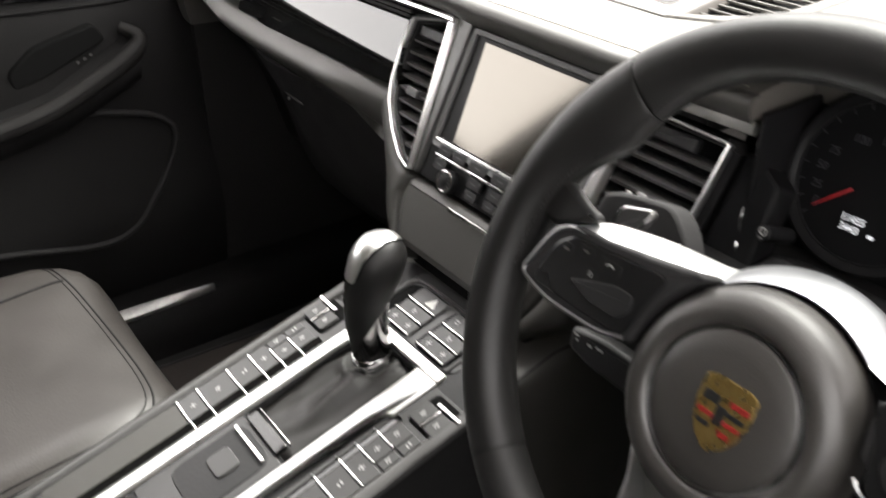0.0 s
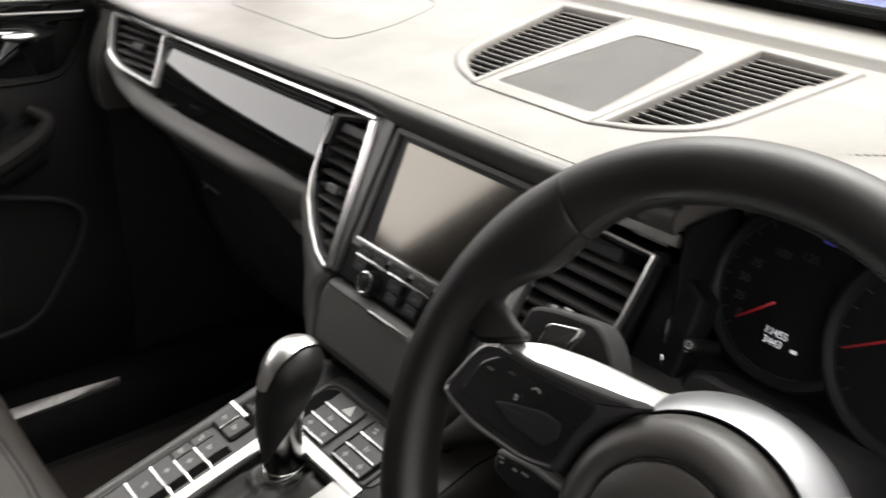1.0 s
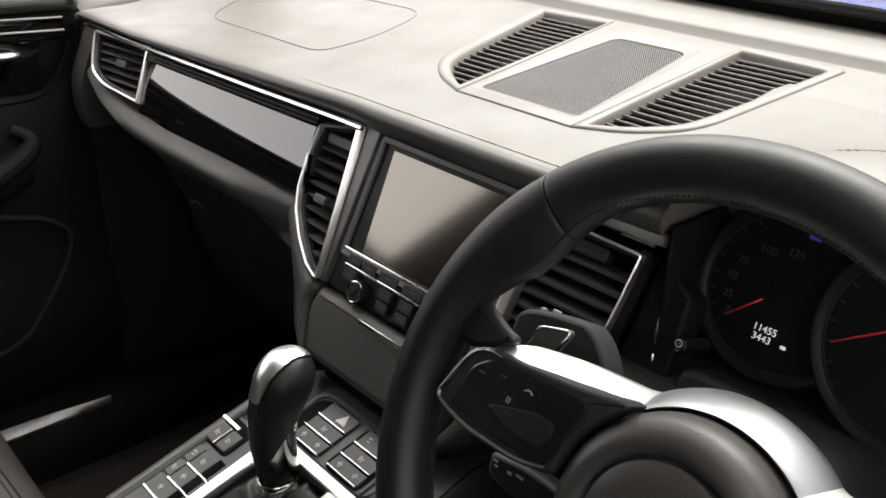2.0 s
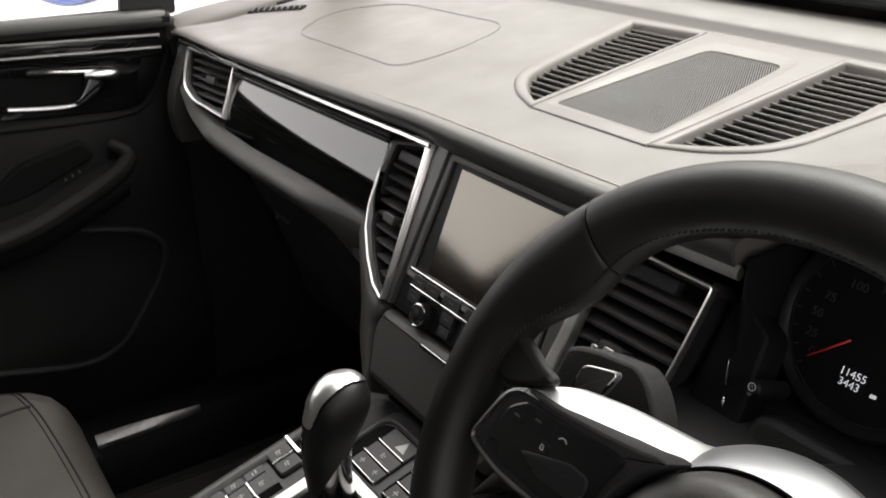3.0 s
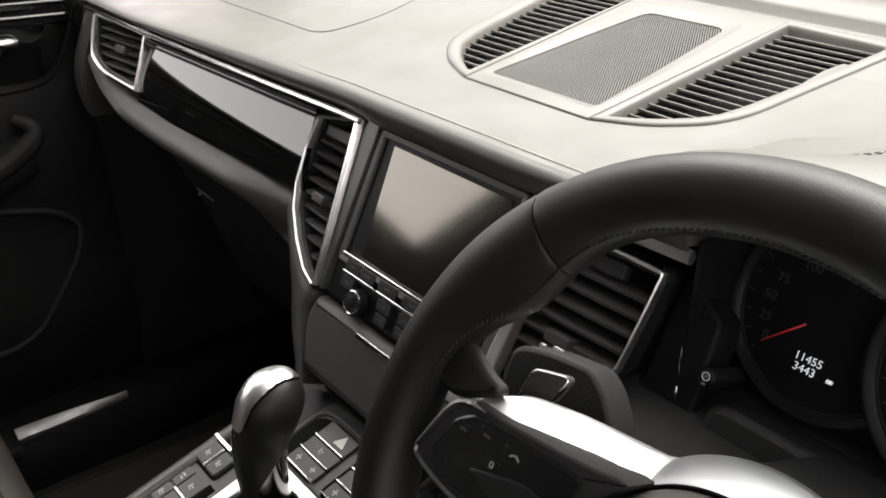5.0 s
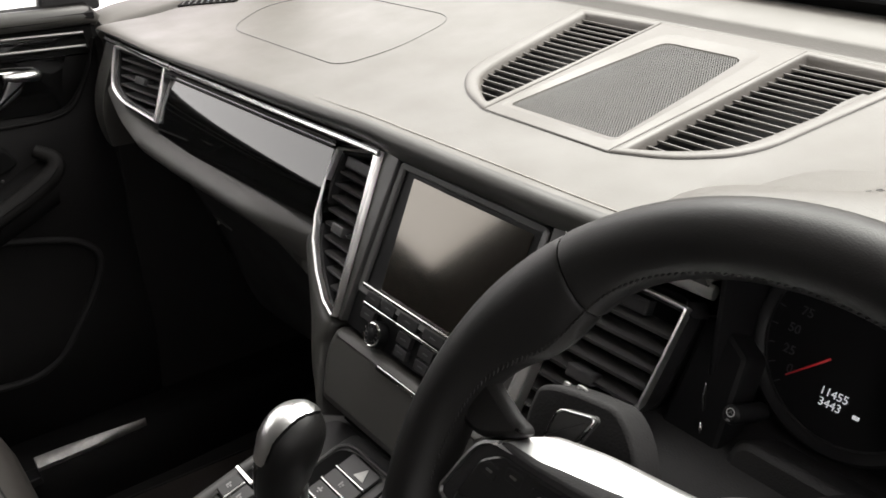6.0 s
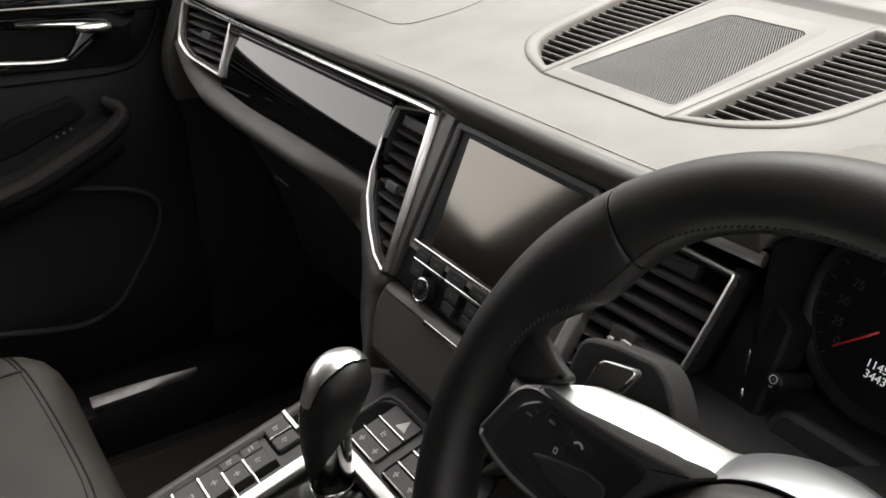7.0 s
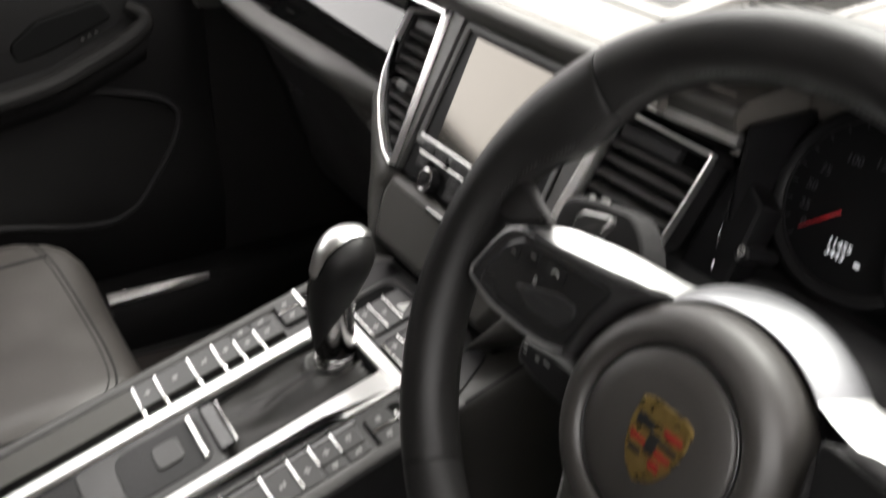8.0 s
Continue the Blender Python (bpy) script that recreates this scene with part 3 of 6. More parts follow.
# ================= air vents =================
def air_vent(label, m, outline, slats, tab, group, chrome_width=0.003, thumb=None, broad=None):
    """A louvred outlet: frame, dark housing, slats across it and a sliding tab."""
    c = sum((Vector(p) for p in outline), Vector((0, 0))) / len(outline)
    vent = thing("air_vent", m @ Vector((c.x, c.y, 0)), label, "air vent", group)
    part("frame", ring_frame(outline, chrome_width, m, -0.003, 0.0068, 0.001, 0.001), FRAME, vent, "bright metal frame")
    inner = offset(outline, chrome_width)
    part("liner", ring_frame(inner, 0.003, m, -0.03, 0.0, 0.0008, 0.001), DARK, vent)
    part("housing", slab(offset(outline, 0.001), m, -0.034, -0.026, 0), GAP, vent)
    hole = offset(inner, 0.003)

    def span(v):
        hits = []
        for i in range(len(hole)):
            a, b = hole[i - 1], hole[i]
            if (a[1] - v) * (b[1] - v) < 0:
                hits.append(a[0] + (b[0] - a[0]) * (v - a[1]) / (b[1] - a[1]))
        return (min(hits), max(hits)) if len(hits) > 1 else None

    for v in slats:
        w = span(v)
        if not w or w[1] - w[0] < 0.006:
            continue
        mm = m @ Matrix.Translation(((w[0] + w[1]) / 2, v, -0.012)) @ pose(0, 0, 0, 108)
        part("slat", box((w[1] - w[0], 0.017, 0.0032), mm, 0.0012), SLAT, vent)
    if broad:
        part("frame_edge", slab(broad, m, -0.004, 0.0076, 0.0016), RAIL, vent, "broad bright edge")
    tx, tv, tw = tab
    part("tab", slab(rounded([(tx - tw, tv - 0.0048), (tx + tw, tv - 0.0048), (tx + tw, tv + 0.0048), (tx - tw, tv + 0.0048)], 0.002, 3), m, -0.012, 0.001, 0.0015), BUTTON, vent, "sliding tab")
    if thumb:
        part("thumbwheel", slab(rect(*thumb, 0.002), m, -0.012, -0.003, 0.002), DARK, vent)
    return vent


tilt = math.atan(0.008 / 0.085)
for s in (-1, 1):
    pts = [(-0.1195, 0.103), (-0.1065, -0.0515), (-0.112, -0.0535), (-0.133, -0.047), (-0.1605, -0.0275), (-0.1845, -0.003), (-0.195, 0.021), (-0.198, 0.057), (-0.1935, 0.09)]
    if s > 0:
        pts = [(0.2145, 0.092), (0.2118, 0.056), (0.2085, 0.02), (0.1945, -0.003), (0.167, -0.026), (0.136, -0.0447), (0.1123, -0.0508), (0.107, -0.049), (0.1206, 0.0945)]
    outline = rounded(pts, [0.003] * 9, 3)
    # the face turns away from the screen towards its outer edge
    m = STACK @ Matrix.Translation((s * 0.11, 0, 0)) @ Matrix.Rotation(s * tilt, 4, "Y") @ Matrix.Translation((-s * 0.11, 0, 0))
    air_vent("tall louvred air vent in a chrome frame beside the screen", m, outline, [0.07 - 0.0128 * i for i in range(10)], (s * 0.156, 0.018, 0.011), "air vents", 0.0022,
             (-0.185, 0.074, -0.13, 0.086) if s < 0 else (0.13, 0.074, 0.185, 0.086),
             rounded([(-0.1175, 0.1045), (-0.1268, 0.1022), (-0.1246, 0.085), (-0.1096, -0.05), (-0.1065, -0.0515)] if s < 0 else [(0.1205, 0.0945), (0.107, -0.049), (0.1195, -0.047), (0.1285, 0.0925)], 0.001, 2))
part("vent_cap", slab(rounded([(-0.192, 0.0915), (-0.1245, 0.1040), (-0.1225, 0.1075), (-0.1885, 0.1035)], 0.001, 2), STACK @ Matrix.Translation((-0.11, 0, 0)) @ Matrix.Rotation(-tilt, 4, "Y") @ Matrix.Translation((0.11, 0, 0)), -0.01, 0.004, 0.0015), GREY_TRIM, dashboard, "grey satin wedge over the vent")
SIDE = axes((-0.6, 0.0395, 0.843), (1, 0.13, 0), (0, 0.45, 1))
pts = [(0.0665, -0.0055), (0.0735, -0.0797), (-0.0165, -0.072), (-0.050, -0.058), (-0.0615, -0.03), (-0.067, -0.005)]
air_vent("small louvred air vent in a chrome frame at the dashboard end", SIDE, rounded(list(reversed(pts)), [0.004, 0.012, 0.012, 0.02, 0.004, 0.004], 4), [-0.017 - 0.0105 * i for i in range(6)], (0.005, -0.038, 0.012), "air vents", 0.003, None, rounded([(0.0665, -0.0055), (0.0615, -0.0075), (0.0685, -0.0785), (0.0735, -0.0797)], 0.001, 2))

def end_ring(x):
    """The leather end beside the small vent, rounded away towards the door."""
    d = min(1.0, max(0.0, (-0.668 - x) / 0.094))
    e = 0.045 * (1 - math.sqrt(1 - d * d))
    yf = lerp(TRIM_Y, x) - 0.004
    top = lerp(TRIM_Z, x) + 0.0005 - end_inset(x, 0.03)
    out = [(0.14, top), (yf + 0.004 + e, top), (yf - 0.003 + e, top - 0.006)]
    for z in (0.825, 0.81, 0.795, 0.78, 0.765, 0.75, 0.735, 0.72, 0.705):
        out.append((yf - 0.0035 - 0.45 * (min(top - 0.006, 0.837) - z) + e + 0.0042 * max(0.0, (0.79 - z) / 0.03) ** 2, min(z, top - 0.012)))
    out += [(0.14, 0.70)]
    return [(x, y, z) for y, z in out]


part("end_surround", loft([end_ring(x) for x in (-0.7618, -0.761, -0.7585, -0.755, -0.749, -0.741, -0.731, -0.72, -0.705, -0.69, -0.671)]), LEATHER, dashboard, "dark leather end of the dashboard", 60)

# ================= loudspeaker pod on the dashboard =================
pod = thing("loudspeaker_pod", TOP @ Vector((0, 0.12, 0)), "grey dashboard loudspeaker pod between two louvred grilles", "speaker")
GRILLE = [(0.0735, 0.0005), (0.1195, 0.018), (0.153, 0.047), (0.1665, 0.0755), (0.1765, 0.14), (0.1935, 0.251), (0.083, 0.2585)]
HOLE = [(0.0835, 0.0145), (0.116, 0.033), (0.1425, 0.0575), (0.1515, 0.087), (0.163, 0.15), (0.1785, 0.242), (0.0865, 0.247)]
BENDS = [0.003, 0.02, 0.016, 0.02, 0.03, 0.004, 0.003]
pod_outline = rounded(GRILLE[:-1] + [(-x, y) for x, y in reversed(GRILLE[:-1])], BENDS[:-1] + BENDS[:-1][::-1], 4)
carve(pad, offset(pod_outline, 0.001), TOP, -0.03, 0.03)
part("base_tray", slab(offset(pod_outline, 0.0005), TOP, -0.034, -0.029, 0), GAP, pod, "black tray under the grilles")
part("rim_groove", tube([TOP @ Vector((p.x, p.y, 0.0002)) for p in offset(pod_outline, -0.0004)], 0.0004, 6, closed=True), SLAT, pad)
# middle plate: a flat border, a crease, and a slope down to the speaker mesh
oc = rounded([(-0.0725, 0.0008), (0.0725, 0.0008), (0.077, 0.13), (0.0822, 0.258), (-0.0822, 0.258), (-0.077, 0.13)], 0.002, 4)
crease = rounded([(-0.066, 0.015), (0.066, 0.015), (0.064, 0.12), (0.056, 0.232), (-0.056, 0.232), (-0.064, 0.12)], [0.007, 0.007, 0.02, 0.02, 0.02, 0.02], 4)
ic = rounded([(-0.0615, 0.0225), (0.0615, 0.0225), (0.054, 0.12), (0.0445, 0.214), (-0.0445, 0.214), (-0.054, 0.12)], [0.006, 0.006, 0.01, 0.012, 0.012, 0.01], 4)
levels = [(oc, -0.028), (oc, 0.0006), (offset(oc, 0.0007), 0.0012), (offset(crease, -0.002), 0.0022), (offset(crease, -0.0005), 0.0022), (offset(crease, 0.0008), 0.0018), (offset(ic, -0.0006), 0.0004), (ic, -0.001), (ic, -0.028)]
part("speaker_surround", loft([[(p[0], p[1], h) for p in q] for q, h in levels], TOP, caps=False), POD, pod, "grey surround, flush with the pad", 24)


def clip_span(poly, p, d):
    """The stretch of the line p + t d that lies inside the polygon."""
    ts = []
    for i in range(len(poly)):
        a, b = Vector(poly[i - 1]), Vector(poly[i])
        e = b - a
        den = d.x * e.y - d.y * e.x
        if abs(den) < 1e-9:
            continue
        w = a - p
        t, u = (w.x * e.y - w.y * e.x) / den, (w.x * d.y - w.y * d.x) / den
        if 0 <= u < 1:
            ts.append(t)
    return (min(ts), max(ts)) if len(ts) > 1 else None


bm = bmesh.new()
way = Vector((-0.54, 0.84)).normalized()
for i in range(-100, 100):
    p = Vector((0, 0.11)) + Vector((way.y, -way.x)) * (i * 0.00215)
    sp = clip_span(ic, p, way)
    if sp and sp[1] - sp[0] > 0.003:
        c = p + way * (sp[0] + sp[1]) / 2
        box((sp[1] - sp[0], 0.00125, 0.0016), TOP @ Matrix.Translation((c.x, c.y, -0.0012)) @ pose(0, 0, 0, 0, 0, math.degrees(math.atan2(way.y, way.x))), 0.0004, bm=bm)
part("speaker_mesh", bm, SLAT_LIGHT, pod, "fine ribbed speaker mesh")
part("speaker_backing", slab(offset(ic, 0.0002), TOP, -0.008, -0.0035, 0), GAP, pod)
for s in (-1, 1):
    turn = (lambda q: [Vector((s * x, y)) for x, y in q] if s > 0 else [Vector((s * x, y)) for x, y in reversed(q)])
    bends = BENDS if s > 0 else BENDS[::-1]
    outer, hole = rounded(turn(GRILLE), bends, 4), rounded(turn(HOLE), bends, 4)
    edge = [(outer, -0.028), (outer, 0.0004), (offset(outer, 0.0006), 0.0014), ([a.lerp(b, 0.3) for a, b in zip(outer, hole)], 0.0022), ([a.lerp(b, 0.75) for a, b in zip(outer, hole)], 0.0014), ([a.lerp(b, 0.92) for a, b in zip(outer, hole)], 0.0), (hole, -0.003), (offset(hole, 0.0015), -0.0075)]
    rim = part("grille_frame", loft([[(p[0], p[1], h) for p in q] for q, h in edge], TOP, caps=False), POD, pod, "", 50)
    # lower walls blackened: the depth's shade is put into the colour
    part("well_wall", loft([[(p[0], p[1], h) for p in offset(hole, d)] for d, h in ((0.0013, -0.0072), (0.002, -0.015), (0.002, -0.029))], TOP, caps=False), GAP, rim, "lower grille wall, blackened as shade")
    hole = offset(hole, -0.0003)
    for i in range(19):
        v = 0.0225 + 0.01195 * i
        sp = clip_span(hole, Vector((0, v)), Vector((1, 0)))
        if sp and sp[1] - sp[0] > 0.006:
            part("slat", box((sp[1] - sp[0], 0.0015, 0.0022), TOP @ Matrix.Translation(((sp[0] + sp[1]) / 2, v, -0.0055)), 0.0004), POD, rim)

# ================= instruments =================
cluster = thing("instrument_cluster", (0.363, 0.12, 0.76), "black instrument cluster with dim dials and lit red needles", "instruments")
part("cluster_backing", slab(rect(-0.21, -0.12, 0.21, 0.06, 0.01, 2), CLUSTER, -0.09, -0.06, 0), FACE, cluster)
for s in (-1, 1):
    part("recess_wall", box((0.004, 0.17, 0.16), Matrix.Translation((0.371 + s * 0.1405, 0.165, 0.765)), 0.001), FACE, cluster)
part("cluster_face", slab(rect(-0.155, -0.075, 0.155, 0.085, 0.03, 5), CLUSTER, -0.03, -0.012, 0.002), FACE, cluster)
hood = []


def hood_k(x):
    return max(0.0, 1 - (x / 0.2) ** 2) ** 0.42


def hood_line(x):
    """The hood's upper skin at x, from its lip back to where it sinks into the pad."""
    z, w = 0.838 + 0.078 * hood_k(x), max(0.0, 1 - (x / 0.2) ** 2) ** 2
    rise = lambda y, peak, p=1.0: top_z(y) + (peak - top_z(y)) * w ** p
    return [(0.062, z - 0.004), (0.06, z), (0.066, z + 0.003), (0.085, z + 0.005), (0.105, rise(0.105, 0.926, 0.75)), (0.13, rise(0.13, 0.919)), (0.17, top_z(0.17) + 0.041 * w), (0.22, top_z(0.22) + 0.022 * w), (0.27, top_z(0.27) + 0.008 * w), (0.32, top_z(0.32) + 0.001 * w), (0.35, top_z(0.35) - 0.004)]


for x in np.linspace(-0.2, 0.2, 33):
    z = 0.838 + 0.078 * hood_k(x)
    hood.append([(0.363 + x, y, zz) for y, zz in [(0.192, z - 0.012), (0.075, z - 0.008)] + hood_line(x) + [(0.35, 0.81), (0.192, 0.80)]])
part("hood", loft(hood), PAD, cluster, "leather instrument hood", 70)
part("hood_lining", loft([[(0.363 + x, y, 0.838 + 0.078 * hood_k(x) + dz) for y, dz in ((0.19, -0.022), (0.068, -0.011), (0.068, -0.0088), (0.19, -0.0135))] for x in np.linspace(-0.195, 0.195, 25)]), FACE, cluster, "black inner face of the hood", 60)
# twin rows of stitches running back over the hood
hood_z = lambda x, y: lerp(hood_line(x - 0.363)[2:], y)
stitches = None
for side in (-0.0026, 0.0026):
    for i in range(26):
        f = (i + 0.5) / 26
        x, y = 0.246 + 0.11 * f + side * 0.6, 0.098 + 0.105 * f ** 0.8 - side * 0.8
        x2, y2 = x + 0.0035, y + 0.0032
        a, b = Vector((x, y, hood_z(x, y) + 0.0003)), Vector((x2, y2, hood_z(x2, y2) + 0.0003))
        m = axes(a.lerp(b, 0.5), b - a, Vector((0, 1, 0.2)))
        if stitches is None:
            stitches = part("hood_stitch", box((0.0036, 0.0007, 0.0007), Matrix(), 0.0002), SLAT, cluster)
            stitches.matrix_basis = m
        else:
            piece("hood_stitch", stitches.data, cluster, m)


def gauge(cx, cz, r, h, needle_from, needle_to, labels):
    m = CLUSTER @ Matrix.Translation((cx - 0.363, (cz - 0.80) * 1.06, h))
    g = part("gauge", lathe([(r, -0.012), (r, 0.0035), (r - 0.002, 0.0048), (r - 0.005, 0.004), (r - 0.009, 0.001), (0.0, 0.0005)], m, 56), FACE, cluster, "round black dial")
    part("gauge_ring", lathe([(r - 0.0085, 0.0), (r - 0.0085, 0.0028), (r - 0.0097, 0.0028), (r - 0.0097, 0.0)], m, 56), DARK, g)
    a, b = Vector(needle_from), Vector(needle_to)
    part("needle", tube([m @ Vector((a.x, a.y, 0.004)), m @ Vector((b.x, b.y, 0.004))], [0.001, 0.0006], 6), NEEDLE, g, "lit red needle")
    for text, x, y in labels:
        lettering("scale_number", text, 0.0085, m @ Matrix.Translation((x, y, 0.0016)) @ pose(0, 0, 0, 0, 0, 0), DIM, g)
    for i in range(21):
        q = radians(222 - i * 13.2)
        mm = m @ Matrix.Translation((math.cos(q) * (r - 0.0125), math.sin(q) * (r - 0.0125), 0.0012)) @ pose(0, 0, 0, 0, 0, math.degrees(q))
        if i == 0:
            first = part("scale_mark", box((0.0042, 0.0008, 0.0004), Matrix(), 0.0001), DIM, g)
            first.matrix_basis = mm
        else:
            piece("scale_mark", first.data, g, mm)
    return g, m


g1, gm = gauge(0.299, 0.803, 0.068, 0.0, (-0.013, -0.009), (-0.036, -0.0305), [("0", -0.036, -0.0265), ("25", -0.0405, -0.015), ("50", -0.042, -0.001), ("75", -0.0375, 0.012), ("100", -0.022, 0.0255), ("125", -0.002, 0.0295)])
lettering("odometer", "11455", 0.0075, gm @ Matrix.Translation((-0.004, -0.0295, 0.002)) @ pose(0, 0, 0, 0, 0, 0), DIGITS, g1)
lettering("odometer", "3443", 0.0075, gm @ Matrix.Translation((-0.0045, -0.0365, 0.002)), DIGITS, g1)
part("unit_mark", slab(rect(0.0105, -0.0378, 0.0145, -0.0355, 0.0003, 1), gm, 0.001, 0.0022, 0), DIGITS, g1)
gauge(0.402, 0.803, 0.074, 0.012, (-0.016, 0.011), (-0.057, -0.0165), [])
part("tell_tale", slab(rect(0.002, 0.043, 0.011, 0.048, 0.001, 2), gm, 0.001, 0.0016, 0), TELL, g1)

# stop-start switch with its round sign
switch = thing("stop_start_switch", (0.258, 0.065, 0.765), "small black switch with a round white sign", "switch")
sm = axes((0.2595, 0.0605, 0.7665), (1, 0.0, 0), (0, 0.4, 1))
part("switch_body", slab([Vector((0.0064 * math.cos(radians(d)), 0.0003 + 0.0064 * math.sin(radians(d)))) for d in range(0, 360, 20)], sm, -0.04, -0.001, 0.003), FACE, switch, "", 60)
part("sign_ring", tube([(0.0026 * math.cos(radians(a)), 0.002 + 0.0026 * math.sin(radians(a)), -0.0006) for a in range(0, 360, 20)], 0.0003, 5, sm, closed=True), MARK, switch)
part("sign_letter", tube([(-0.0010, 0.0011, -0.0006), (0.0, 0.0032, -0.0006), (0.0010, 0.0011, -0.0006)], 0.0003, 5, sm), FAINT, switch)
part("sign_bar", slab(rect(-0.0014, -0.0038, 0.0014, -0.0026, 0.0004, 1), sm, -0.001, -0.0002, 0), FAINT, switch)

# ================= steering wheel =================
wheel = thing("steering_wheel", WHEEL @ Vector((0, 0, -0.05)), "black leather sports steering wheel with satin spokes", "steering wheel")


def rim_section(a0, a1, n, extra=0.0, bulge=True, rounded_ends=False):
    rings = []
    turns = [a0 + (a1 - a0) * i / n for i in range(n + 1)]
    if rounded_ends:
        turns = sorted(turns + [a0 + 0.15, a0 + 0.4, a0 + 0.8, a1 - 0.15, a1 - 0.4, a1 - 0.8])
    full = extra
    for a in turns:
        if rounded_ends:
            extra = full - 0.0006 * max(0.0, 1 - min(a - a0, a1 - a) / 0.8) ** 2
        q = radians(a)
        side = abs(((a + 90) % 360) - 180)          # 0 at the top, 90 at the sides
        grip = math.exp(-((side - 53) / 13.0) ** 2) if bulge else 0.0
        inner = 0.0135 * grip
        ring = []
        for j in range(18):
            w = 2 * math.pi * j / 18
            rr = 0.0172 + extra + 0.0012 * grip
            x, y = math.cos(w) * rr, math.sin(w) * (0.0195 + extra)
            if x < 0:
                x -= inner * (-math.cos(w)) ** 1.5
            ring.append(((0.170 + x) * math.cos(q), (0.170 + x) * math.sin(q), y))
        rings.append(ring)
    return loft(rings, WHEEL)


part("rim_top", rim_section(47.1, 132.9, 40, 0.0004, True, True), RIM, wheel, "smooth leather upper rim")
part("rim_side", rim_section(133.4, 228, 44, 0.0, True, True), RIM, wheel, "leather grip with stitching")
part("rim_side", rim_section(-48, 46.6, 44, 0.0, True, True), RIM, wheel, "leather grip with stitching")
part("rim_bottom", rim_section(228.3, 311.7, 34, 0.0, False), RIM, wheel)
for a in (133.15, 46.85, 228.15, 311.85):
    part("rim_joint", rim_section(a - 0.4, a + 0.4, 2, -0.001), GAP, wheel)
# cross stitches along the inner side of the rim
stitch = None
for i in range(150):
    a = 5 + i * 1.2
    q = radians(a)
    side = abs(((a + 90) % 360) - 180)
    inner = 0.0135 * math.exp(-((side - 53) / 13.0) ** 2)
    r = 0.170 - 0.0172 - inner + 0.0016
    mm = WHEEL @ Matrix.Translation((r * math.cos(q), r * math.sin(q), 0.0085)) @ pose(0, 0, 0, 0, 0, a + 90) @ pose(0, 0, 0, 0, 0, 35)
    if stitch is None:
        stitch = part("stitch", box((0.003, 0.0009, 0.0009), Matrix(), 0.0003), RIM, wheel)
        stitch.matrix_basis = mm
    else:
        piece("stitch", stitch.data, wheel, mm)

for s in (-1, 1):
    lobe = rounded([Vector((s * -x * 0.001 + (0.03 if s > 0 else 0.0), y * 0.001)) for x, y in ((-156, 46), (-146, 53), (-134, 48), (-121, 42.5), (-113, 41), (-111, 38.5), (-115, 34), (-126, 28), (-140, 22), (-152, 24))], [0.004, 0.012, 0.02, 0.012, 0.003, 0.003, 0.008, 0.01, 0.01, 0.004], 4)
    part("thumb_rest", slab(lobe, WHEEL, -0.004, 0.0045, 0.0038), RIM, wheel, "leather thumb rest", 80)
HX, HV = 0.0125, -0.016   # hub centre on the wheel's plane


def mm_pts(pts):
    return [(x * 0.001, y * 0.001) for x, y in pts]


# satin collar round the hub, sloping away from the driver, joining the two bands
COLLAR = [(0.066, -0.03), (0.0668, -0.0145), (0.0682, -0.0135), (0.069, -0.0145), (0.0715, -0.0195), (0.0755, -0.0305), (0.0785, -0.0415), (0.0788, -0.0465), (0.0755, -0.05)]


def collar_ring(a):
    return [(0.014 + r * math.cos(radians(a)), -0.016 + r * math.sin(radians(a)), h) for r, h in COLLAR]


def soften(line, times=4):
    """The line with its small waves evened out, its ends kept."""
    for _ in range(times):
        line = [line[0]] + [(a + 2 * b + c) / 4 for a, b, c in zip(line, line[1:], line[2:])] + [line[-1]]
    return line


